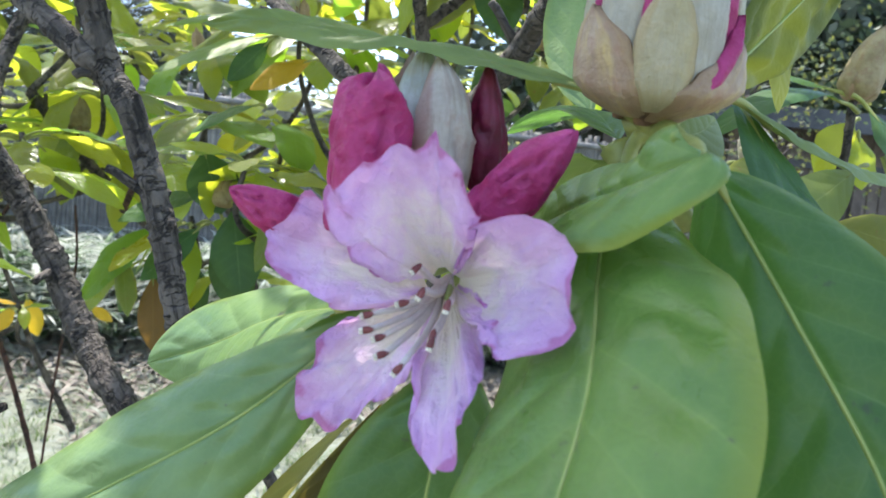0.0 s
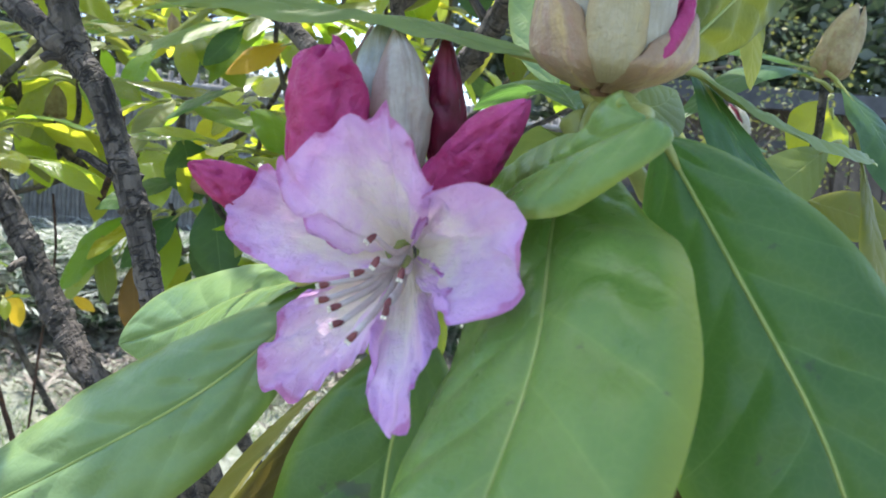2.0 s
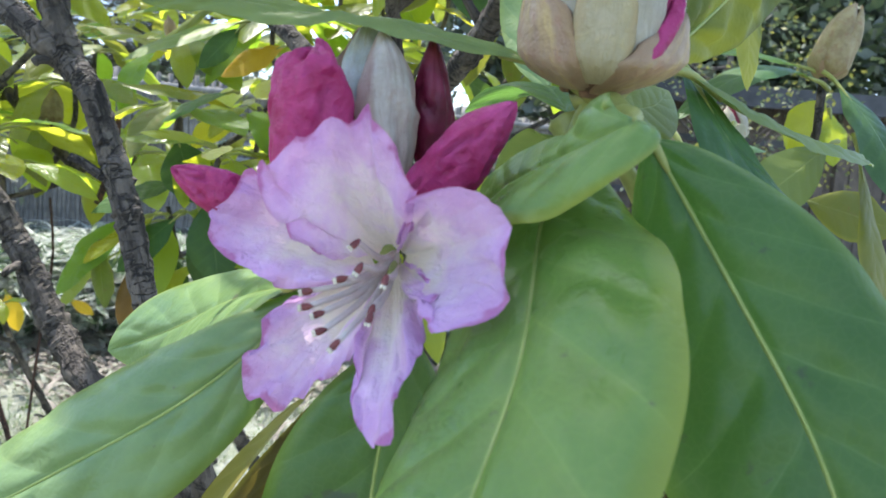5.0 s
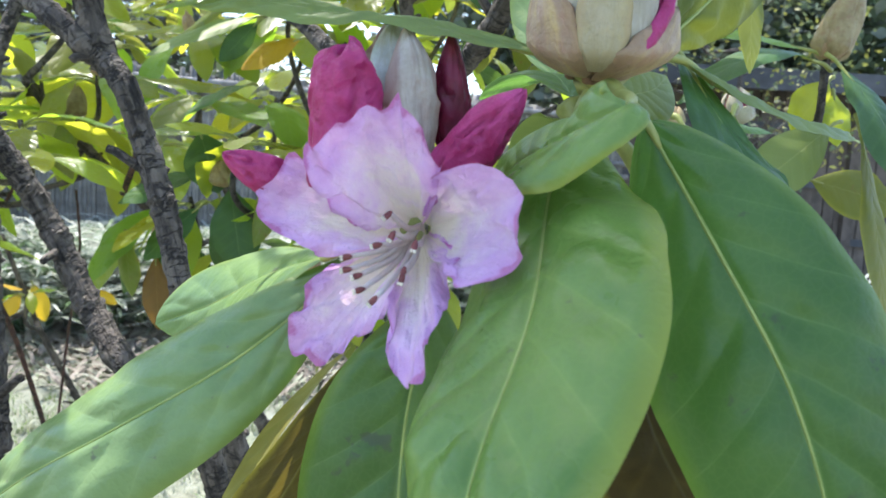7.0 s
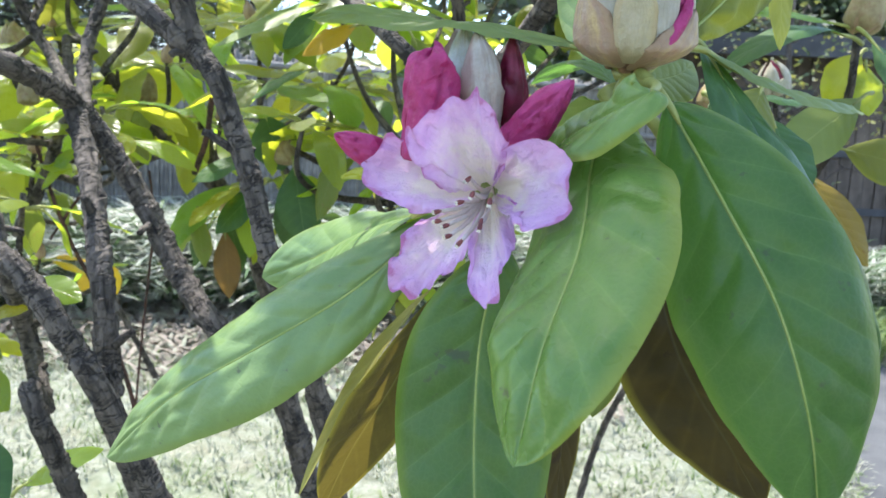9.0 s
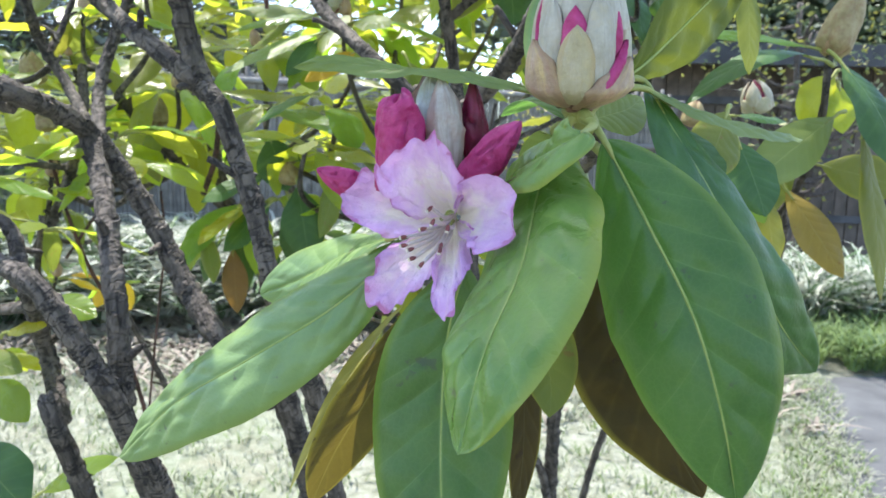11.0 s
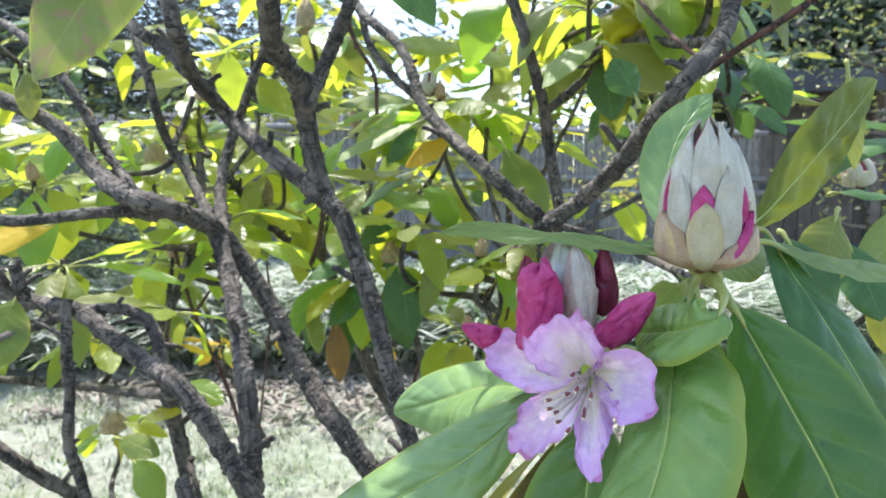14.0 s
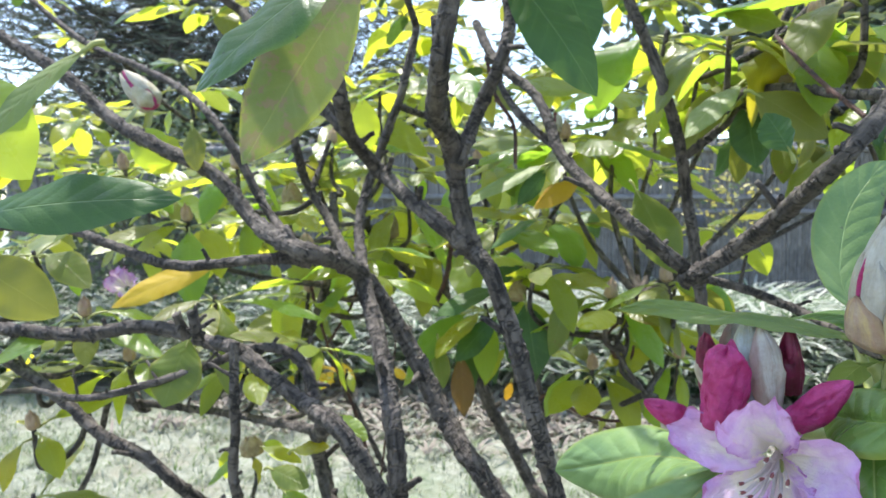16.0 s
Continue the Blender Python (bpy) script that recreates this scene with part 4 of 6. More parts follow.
for i in range(8):
    p = FENCE_A.lerp(FENCE_B, (i + 0.4) / 8) - back * 1.8
    mesh_part("post", tube([p, p + Vector((0, 0, 1.0)), p + Vector((0, 0, 2.0))], (0.05, 0.045), 10, 0.2, 0.04, 8.0), RAIL, fence)


# trees beyond the fence
def crown(name, centre, spread, count, leaf_size, mats, seed, flat=0.6, slim=1.0):
    rng = random.Random(seed)
    verts, faces, idx = [], [], []
    clumps = [Vector((rng.gauss(0, 0.42), rng.gauss(0, 0.42), rng.gauss(0, 0.34))) for _ in range(70)]
    for i in range(count):
        q = rng.choice(clumps) + Vector((rng.gauss(0, 0.11), rng.gauss(0, 0.11), rng.gauss(0, 0.09)))
        p = Vector(centre) + Vector((q.x * spread[0], q.y * spread[1], q.z * spread[2]))
        d = Vector((rng.gauss(0, 1), rng.gauss(0, 1), rng.gauss(0, flat))).normalized()
        s = d.orthogonal().normalized()
        s = (Matrix.Rotation(rng.uniform(0, 6.28), 3, d) @ s)
        ln, w = leaf_size * rng.uniform(0.6, 1.3), leaf_size * rng.uniform(0.18, 0.3) * slim
        k = len(verts)
        verts += [tuple(p), tuple(p + d * ln * 0.5 + s * w), tuple(p + d * ln), tuple(p + d * ln * 0.5 - s * w)]
        faces.append((k, k + 1, k + 2, k + 3))
        idx.append(rng.randrange(len(mats)))
    me = bpy.data.meshes.new(name)
    me.from_pydata(verts, [], faces)
    me.polygons.foreach_set("material_index", idx)
    return me


FAR_A = plain_material("far_leaf", (0.085, 0.125, 0.06), (0.16, 0.21, 0.10), 0.5, 3.0, 0.1, 30.0, 0.35)
FAR_B = plain_material("far_leaf_yellow", (0.22, 0.24, 0.05), (0.32, 0.32, 0.08), 0.5, 3.0, 0.1, 30.0, 0.4)
FAR_YELLOW = plain_material("small_yellow_leaf", (0.52, 0.46, 0.09), (0.66, 0.58, 0.18), 0.5, 3.0, 0.1, 30.0, 0.4)
ROOF = plain_material("shed_roof", (0.04, 0.042, 0.05), (0.085, 0.088, 0.10), 0.7, 4.0, 0.3, 90.0)
PINE = plain_material("pine_needles", (0.075, 0.095, 0.07), (0.14, 0.165, 0.12), 0.6, 3.0, 0.1, 30.0, 0.15)


def tree(name, label, base, height, spread, mats, leaf_size, count, seed, limbs=9, trunk_r=0.12, crown_z=0.62, slim=1.0):
    rng = random.Random(seed)
    base = Vector(base)
    t = thing(name, label, "tree", base)
    top = base + Vector((rng.uniform(-0.3, 0.3), rng.uniform(-0.3, 0.3), height * 0.8))
    mesh_part("trunk", tube([base, base.lerp(top, 0.35) + Vector((0.1, 0.05, 0)), base.lerp(top, 0.7), top], (trunk_r, trunk_r * 0.3), 10, 0.15, 0.1, 6.0), BARK, t)
    for i in range(limbs):
        p = base.lerp(top, rng.uniform(0.3, 0.95))
        a = rng.uniform(0, 6.28)
        d = Vector((math.cos(a) * spread[0], math.sin(a) * spread[1], spread[2] * rng.uniform(0.0, 0.5))) * rng.uniform(0.35, 0.6)
        mesh_part("limb", tube([p, p + d * 0.4 + Vector((0, 0, -0.05)), p + d * 0.75 + Vector((0, 0, 0.1)), p + d], (trunk_r * 0.4, trunk_r * 0.08), 8, 0.12, 0.1, 8.0), BARK, t)
    mesh_part("crown", crown("crown", base + Vector((0, 0, height * crown_z)), spread, count, leaf_size, mats, seed, 0.3 if slim < 1 else 0.6, slim), mats, t)
    return t


tree("pine_tree", "dark twiggy pine with thin needles beyond the fence", (-8.6, 10.2, 0), 6.5, (4.2, 3.0, 4.0), [BARK, PINE, PINE], 0.50, 22000, 21, 40, 0.2, slim=0.11)
tree("pine_tree", "dark twiggy pine with thin needles beyond the fence", (-5.2, 12.4, 0), 4.6, (3.4, 2.4, 2.8), [BARK, PINE, PINE], 0.50, 11000, 33, 30, 0.16, slim=0.11)
tree("garden_tree", "leafy green shrub tree beyond the bamboo fence", (-2.8, 11.5, 0), 2.9, (3.4, 1.8, 1.5), [FAR_A, FAR_A, PINE], 0.18, 5200, 22)
tree("garden_shrub", "soft grey-green evergreen shrub in the border", (-4.3, 4.9, 0), 1.7, (1.3, 0.9, 1.5), [FAR_A, FAR_A, PINE], 0.075, 7000, 29, 16, 0.03, 0.55)
tree("garden_tree", "grey-green evergreen shrub beyond the fence", (-7.6, 8.4, 0), 2.6, (1.8, 1.4, 1.6), [FAR_A, PINE, FAR_B], 0.16, 4500, 24)
tree("garden_tree", "bare twiggy tree with yellow-green new leaves", (3.1, 7.4, 0), 3.6, (1.8, 1.0, 2.4), [FAR_B, FAR_A], 0.07, 2000, 25, 30, 0.06)
tree("garden_tree", "tall evergreen behind the shed", (6.5, 14.0, 0), 7.0, (4.5, 2.5, 4.5), [FAR_A, PINE], 0.36, 14000, 26)
tree("garden_tree", "broad dark evergreen over the shed roof", (2.6, 12.6, 0), 5.2, (3.4, 2.0, 3.6), [FAR_A, PINE, PINE], 0.30, 12000, 27)

tree("young_shrub", "thin-stemmed young shrub with small yellow leaves before the fence", (0.40, 6.75, 0), 1.75, (0.42, 0.3, 0.55), [FAR_YELLOW, FAR_YELLOW, FAR_A], 0.065, 260, 31, 12, 0.012, 0.78)
stump = thing("old_post", "blackened old timber post leaning before the fence", "post", (0.24, 6.7, 0))
mesh_part("post", tube([(0.24, 6.7, 0), (0.23, 6.7, 0.5), (0.20, 6.69, 0.9), (0.17, 6.68, 1.22)], (0.085, 0.06), 12, 0.06, 0.12, 9.0), ROOF, stump)

# timber shed to the right of the lawn
PLANK = plain_material("shed_plank", (0.075, 0.060, 0.050), (0.15, 0.12, 0.10), 0.8, 6.0, 0.4, 120.0, spread=0.25)


def box_mesh(lo, hi):
    (a, b, c), (d, e, f) = lo, hi
    me = bpy.data.meshes.new("board")
    me.from_pydata([(a, b, c), (d, b, c), (d, e, c), (a, e, c), (a, b, f), (d, b, f), (d, e, f), (a, e, f)], [], [(0, 3, 2, 1), (4, 5, 6, 7), (0, 1, 5, 4), (1, 2, 6, 5), (2, 3, 7, 6), (3, 0, 4, 7)])
    return me


shed = thing("garden_shed", "dark weathered timber shed with plank wall and low roof", "shed", (4.6, 9.2, 0))
mesh_part("wall", box_mesh((1.9, 9.0, 0), (8.0, 9.1, 2.45)), PLANK, shed)
plank_meshes = [box_mesh((0, -0.02, 0), (w, 0, 2.42)) for w in (0.135, 0.14, 0.145)]
for q in plank_meshes:
    q.materials.append(PLANK)
for i in range(40):
    ob = new("plank", plank_meshes[i % 3])
    ob.parent = shed
    ob.matrix_parent_inverse = Matrix.Translation(-shed.matrix_world.translation)
    ob.matrix_basis = Matrix.Translation((1.9 + 0.152 * i, 8.995 - 0.006 * (i % 2), 0.02))
for z in (0.55, 1.25, 1.95):
    mesh_part("rail", box_mesh((1.88, 8.93, z), (8.0, 8.965, z + 0.09)), ROOF, shed)
for x in (1.86, 3.4, 5.0, 6.6):
    mesh_part("post", box_mesh((x, 8.86, 0), (x + 0.12, 8.96, 2.5)), PLANK, shed)
mesh_part("roof", box_mesh((1.6, 8.45, 2.46), (8.3, 10.6, 2.56)), ROOF, shed)
mesh_part("fascia", box_mesh((1.58, 8.40, 2.36), (8.3, 8.45, 2.60)), ROOF, shed)


# ---- the rhododendron ----
shrub = thing("rhododendron_shrub", "large rhododendron with bare forked grey-brown stems and glossy leaves", "shrub", (-0.1, 0.9, 0))
B = [
    # main fork
    ([(-0.0989, 0.3811, 0.9973), (-0.1143, 0.3716, 1.0518), (-0.1312, 0.3625, 1.1166), (-0.1485, 0.3682, 1.1745), (-0.1604, 0.3730, 1.2048), (-0.1705, 0.3727, 1.2304), (-0.1874, 0.3805, 1.2480)], (.0090, .0088, .0086), 1),
    ([(-0.1844, 0.3807, 1.2417), (-0.1948, 0.3809, 1.2754), (-0.1985, 0.3726, 1.3122), (-0.1984, 0.3535, 1.3299), (-0.1909, 0.3046, 1.3405), (-0.1777, 0.2667, 1.3444), (-0.1661, 0.2384, 1.3607), (-0.1598, 0.2312, 1.3804), (-0.1510, 0.2255, 1.4140)], (.0095, .0075)),
    ([(-0.1941, 0.3631, 1.3091), (-0.1895, 0.3762, 1.3308), (-0.1822, 0.3848, 1.3545), (-0.1644, 0.3775, 1.3874), (-0.1604, 0.3916, 1.4239), (-0.1731, 0.4121, 1.4827)], (.0072, .0058)),
    ([(-0.1819, 0.3811, 1.2396), (-0.2019, 0.3780, 1.2586), (-0.2349, 0.3926, 1.2796), (-0.2789, 0.4158, 1.3104), (-0.2864, 0.3749, 1.3359), (-0.2713, 0.3284, 1.3538), (-0.2721, 0.3197, 1.3767), (-0.2818, 0.3195, 1.4034)], (.0085, .0070)),
    ([(-0.2885, 0.3746, 1.3381), (-0.3153, 0.3806, 1.3614), (-0.3428, 0.3860, 1.3790), (-0.4247, 0.4354, 1.4611)], (.0065, .0055)),
    # second pair of stems
    ([(-0.1421, 0.4616, 0.9682), (-0.1643, 0.4489, 1.0029), (-0.2012, 0.4540, 1.0446), (-0.2386, 0.4789, 1.0783), (-0.2805, 0.4949, 1.1421), (-0.3072, 0.4921, 1.1847), (-0.3238, 0.4802, 1.2120), (-0.3294, 0.4391, 1.2295), (-0.3397, 0.3863, 1.2430), (-0.4297, 0.4600, 1.2645), (-0.4829, 0.4696, 1.3120), (-0.5575, 0.4684, 1.3453), (-0.6258, 0.4799, 1.3786), (-0.6898, 0.4832, 1.4284), (-0.8276, 0.4953, 1.4980)], (.0135, .0130, .0110, .0095, .008), 1),
    ([(-0.2447, 0.3874, 0.9779), (-0.2469, 0.3801, 1.0228), (-0.2532, 0.3839, 1.0896), (-0.2747, 0.4139, 1.1416), (-0.3009, 0.4520, 1.1789), (-0.3263, 0.4795, 1.2109)], (.0100, .0098, .0100), 1),
    ([(-0.3396, 0.5171, 1.2037), (-0.3711, 0.5750, 1.2476), (-0.3762, 0.5973, 1.2845), (-0.3680, 0.6129, 1.3288), (-0.3451, 0.6122, 1.3837), (-0.3359, 0.6165, 1.4116), (-0.3285, 0.6447, 1.4887)], (.0085, .0055)),
    ([(-0.3460, 0.5356, 1.1965), (-0.4018, 0.6071, 1.2217), (-0.4549, 0.6602, 1.2670), (-0.4878, 0.6665, 1.3121), (-0.4853, 0.6394, 1.3535), (-0.5026, 0.6402, 1.4136), (-0.5594, 0.6948, 1.4893)], (.0090, .0055)),
    ([(-0.4809, 0.6673, 1.3017), (-0.4783, 0.6910, 1.3345), (-0.4735, 0.7050, 1.3676)], (.0055, .004)),
    ([(-0.3633, 0.4319, 1.2369), (-0.4292, 0.4816, 1.2756), (-0.4876, 0.4919, 1.3571), (-0.5642, 0.5333, 1.4080), (-0.6563, 0.5690, 1.4485), (-0.7538, 0.5819, 1.4887), (-0.8812, 0.5982, 1.5722)], (.0062, .0045)),
    # low stems
    ([(-0.2185, 0.3439, 1.0023), (-0.2351, 0.3333, 1.0477), (-0.2468, 0.3228, 1.0797), (-0.2647, 0.3209, 1.1075), (-0.2826, 0.3280, 1.1183), (-0.3343, 0.3678, 1.1217), (-0.3684, 0.3816, 1.1344), (-0.4131, 0.4034, 1.1500), (-0.4696, 0.4316, 1.1498), (-0.5316, 0.4236, 1.1618), (-0.6135, 0.4278, 1.1486), (-0.6804, 0.4271, 1.1475), (-0.7771, 0.4274, 1.1503)], (.0095, .0095, .0088, .0092), 1),
    ([(-0.3056, 0.4032, 0.9633), (-0.3280, 0.4305, 0.9837), (-0.3658, 0.4754, 1.0107), (-0.3632, 0.4586, 1.0520), (-0.3048, 0.3630, 1.1057)], (.0100, .0098, .0090), 1),
    ([(-0.3438, 0.4238, 1.0757), (-0.4562, 0.5192, 1.0462), (-0.5542, 0.5578, 1.0374), (-0.6556, 0.5447, 1.0434), (-0.7801, 0.5467, 1.0482), (-0.9363, 0.5473, 1.0279)], (.0062, .0048)),
    ([(-0.4778, 0.5435, 0.8941), (-0.5045, 0.4431, 0.9911), (-0.5433, 0.4325, 1.0244), (-0.5874, 0.4197, 1.0484), (-0.6288, 0.4185, 1.0772), (-0.6824, 0.4136, 1.1098), (-0.7580, 0.4119, 1.1385)], (.0085, .0075)),
    ([(-0.3449, 0.4150, 1.2294), (-0.3660, 0.4105, 1.2337), (-0.3939, 0.4040, 1.2323), (-0.4795, 0.4023, 1.2251), (-0.5498, 0.4015, 1.2425), (-0.6129, 0.4030, 1.2581), (-0.7355, 0.4055, 1.2599)], (.0065, .0055)),
    ([(-0.3220, 0.3794, 1.1025), (-0.3428, 0.4073, 1.1254), (-0.3641, 0.4242, 1.1408), (-0.3859, 0.4199, 1.1497), (-0.4136, 0.3931, 1.1513)], (.0078, .0055)),
    ([(-0.3781, 0.3460, 1.1687), (-0.3741, 0.3388, 1.1300), (-0.3781, 0.3452, 1.0927), (-0.3849, 0.3509, 1.0541), (-0.3877, 0.3678, 1.0146), (-0.3933, 0.3831, 0.9634)], (.0050, .0060)),
    ([(-0.3732, 0.3518, 1.1626), (-0.4065, 0.3533, 1.1476), (-0.4594, 0.3187, 1.1301), (-0.5147, 0.3211, 1.1178), (-0.5683, 0.3249, 1.1198)], (.0045, .0036)),
    # sawn stubs
    ([(-0.4002, 0.3300, 1.1716), (-0.3979, 0.3231, 1.1847), (-0.4002, 0.3210, 1.1976)], (.0062, .0054)),
    ([(-0.4162, 0.3354, 1.1725), (-0.4166, 0.3305, 1.1817), (-0.4178, 0.3256, 1.1934)], (.0052, .0046)),
    # right-hand stems
    ([(-0.0309, 0.4297, 1.2217), (-0.0203, 0.4224, 1.2295), (0.0077, 0.4151, 1.2509), (0.0296, 0.3604, 1.2763), (0.0403, 0.3128, 1.2943), (0.0530, 0.2913, 1.3113), (0.0785, 0.3151, 1.3442), (0.0898, 0.3417, 1.3880)], (.0085, .0078, .0070, .0065)),
    ([(0.0050, 0.5958, 0.9387), (-0.0035, 0.5862, 1.1033), (-0.0114, 0.5802, 1.1823), (-0.0164, 0.5723, 1.2266), (-0.0268, 0.5745, 1.2861), (-0.0353, 0.5459, 1.3390), (-0.0492, 0.5256, 1.3840), (-0.0617, 0.5360, 1.4217), (-0.0837, 0.5461, 1.4772), (-0.1034, 0.5863, 1.5505)], (.011, .0088, .0072, .0060), 1),
    ([(-0.0246, 0.4316, 1.2281), (-0.0458, 0.4229, 1.2447), (-0.0789, 0.4279, 1.2738), (-0.1335, 0.4913, 1.3239), (-0.1549, 0.5207, 1.3675), (-0.1752, 0.5388, 1.3949), (-0.2127, 0.5635, 1.4262), (-0.2447, 0.6013, 1.4771)], (.0072, .0058)),
    ([(-0.1449, 0.5102, 1.3353), (-0.1800, 0.5354, 1.3656), (-0.2069, 0.5629, 1.4011), (-0.2229, 0.5930, 1.4392)], (.0050, .0042)),
    ([(-0.0323, 0.5557, 1.3245), (-0.0033, 0.5436, 1.3479), (0.0247, 0.5314, 1.3731), (0.0423, 0.5691, 1.4087), (0.0489, 0.6035, 1.4346)], (.0052, .0042)),
    ([(0.0342, 0.5343, 1.3819), (0.0535, 0.4971, 1.3761), (0.0746, 0.4390, 1.3616), (0.0892, 0.3798, 1.3512)], (.0055, .0048)),
    # stem that carries the flower
    ([(-0.0267, 0.4311, 1.2273), (0.0176, 0.4352, 1.2155), (0.0621, 0.4029, 1.1986), (0.0661, 0.3214, 1.1978), (0.0622, 0.2442, 1.2082), (0.0578, 0.2060, 1.2195)], (.0045, .0040)),
    # dark stems further back
    ([(-0.2473, 1.2143, 0.6392), (-0.3026, 1.0641, 0.8543), (-0.3337, 0.9933, 0.9613), (-0.3539, 0.9655, 1.0602), (-0.3999, 0.9614, 1.1425), (-0.4191, 0.9635, 1.2248)], (.015, .011)),
    ([(-0.5607, 1.1012, 0.7687), (-0.5979, 1.0515, 0.9005), (-0.6241, 1.0504, 0.9625), (-0.6610, 1.0492, 1.0555)], (.007, .004)),
    ([(-0.4759, 0.7996, 1.2687), (-0.4573, 0.8514, 1.2192), (-0.4262, 0.9057, 1.1649), (-0.3995, 0.9594, 1.1151)], (.008, .008)),
    ([(-0.0667, 0.7224, 1.0571), (-0.0831, 0.6901, 1.0870), (-0.0975, 0.6688, 1.1197), (-0.0868, 0.6737, 1.1515), (-0.0742, 0.6786, 1.1769)], (.0035, .0025)),
    ([(-0.3156, 0.9331, 1.1911), (-0.2854, 0.9563, 1.1365), (-0.2646, 0.9860, 1.0601), (-0.2359, 1.0329, 0.9181)], (.007, .008)),
    ([(-0.4903, 0.7471, 1.2983), (-0.4728, 0.7150, 1.2312), (-0.4771, 0.6879, 1.1602), (-0.4939, 0.6805, 1.1137), (-0.5107, 0.6735, 1.0744)], (.007, .008)),
]
FOOT = Vector((0.02, 0.62, -0.05))
for i, (pts, radii, *rooted) in enumerate(B):
    if rooted:
        a, c = Vector(pts[0]), Vector(pts[1])
        foot = FOOT + Vector((0.07 * math.sin(i * 1.9), 0.06 * math.cos(i * 2.3), 0)) + Vector((a.x, a.y, 0)) * 0.35
        pts = [tuple(foot), tuple(foot.lerp(a, 0.5) + (a - c) * 0.5)] + pts
        radii = (radii[0] * 1.6, radii[0] * 1.15, *radii)
    stem = branch(shrub, pts, radii)
    line = spline(pts[2:] if rooted else pts, 24)
    ROOTS.extend(line)
    # short dead spurs where twigs have dropped
    spur_rng = random.Random(900 + i)
    for k in range(2, 22, 4):
        a = line[k + spur_rng.randrange(-1, 2)]
        d = Vector((spur_rng.gauss(0, 1), spur_rng.gauss(0, 0.6), spur_rng.gauss(0.6, 0.6))).normalized()
        r = 0.74 * float(np.interp(k / 24, (0, 1), (radii[-2] if rooted else radii[0], radii[-1])))
        ln = r + spur_rng.choice((0.004, 0.007, 0.012, 0.022))
        mesh_part("spur", tube([a, a + d * ln * 0.5, a + d * ln * 0.8 + Vector((0, 0, 0.001)), a + d * ln], (r * 0.55, r * 0.42, r * 0.36), 7, 0.004, 0.1, 90.0), BARK, stem)
for pts, radii in [
    ([(0.0743, 0.3436, 1.3263), (0.0911, 0.3174, 1.3372), (0.1091, 0.3019, 1.3483), (0.1357, 0.2888, 1.3663)], (.0028, .0026)),
    ([(0.0343, 0.4646, 1.4114), (0.0554, 0.4147, 1.3695), (0.0749, 0.3651, 1.3360)], (.0020, .0022)),
    ([(-0.5359, 0.9270, 0.4415), (-0.4797, 0.8628, 0.7716), (-0.4485, 0.8306, 0.9271), (-0.4417, 0.8387, 1.0106), (-0.4371, 0.8450, 1.0773), (-0.4439, 0.8486, 1.1441)], (.0022, .0018)),
    ([(-0.5073, 0.6972, 1.2018), (-0.4843, 0.6997, 1.1186), (-0.4660, 0.7024, 1.0657), (-0.4463, 0.7159, 1.0084), (-0.4295, 0.7369, 0.9186), (-0.4113, 0.7572, 0.8078)], (.0024, .0040)),
    ([(-0.1048, 0.8256, 1.1640), (-0.1014, 0.8249, 1.1337), (-0.1196, 0.8174, 1.1065), (-0.1031, 0.8203, 1.0657), (-0.0867, 0.8237, 1.0355)], (.0026, .0034)),
    ([(-0.0848, 0.7967, 1.1002), (-0.0917, 0.8025, 1.0591), (-0.0969, 0.8078, 1.0006), (-0.1496, 0.8220, 0.9956), (-0.2066, 0.8362, 1.0147), (-0.2339, 0.8761, 0.9514)], (.0024, .0036)),
    ([(-0.4562, 0.7662, 1.1977), (-0.4688, 0.7588, 1.1420), (-0.4960, 0.7470, 1.0943), (-0.5144, 0.7391, 1.0625)], (.0026, .0022)),
    ([(-0.3058, 0.7120, 1.2344), (-0.3179, 0.7264, 1.1895), (-0.3408, 0.7481, 1.1488)], (.0040, .0046)),
    ([(-0.2024, 0.4828, 1.4166), (-0.1946, 0.4819, 1.3821), (-0.1773, 0.4835, 1.3525), (-0.1769, 0.4913, 1.3190)], (.0024, .0022)),
]:
    branch(shrub, pts, radii, BARK_RED, 8, "twig", "thin reddish-brown twig")

NODE = (0.0474, 0.1695, 1.2188)
HEART = (0.0047, 0.1933, 1.1826)

# leaves round the open flower
big_leaf(shrub, [(0.0524, 0.1453, 1.2100), (0.0656, 0.1290, 1.1830), (0.0781, 0.1154, 1.1566), (0.0871, 0.1094, 1.1277), (0.0954, 0.1154, 1.0989)], (0.656, 0.259, 0.199), (0.0264, 0.0237), 0.35, 0.08, 0.90, LEAF_FRONT, [NODE, (0.0480, 0.1600, 1.2190)], "large glossy green hanging leaf with pale midrib and purple flecks", rib=0.0006)
big_leaf(shrub, [(0.0415, 0.1690, 1.2132), (0.0312, 0.1412, 1.1932), (0.0248, 0.1116, 1.1704), (0.0146, 0.0886, 1.1486), (0.0098, 0.0807, 1.1240)], (0.401, 0.900, 0.883), (0.0260, 0.0264), 0.28, 0.16, 1.24, LEAF_FRONT_LIT, [NODE, (0.0440, 0.1710, 1.2180)], "glossy light green leaf hanging forward beside the flower")
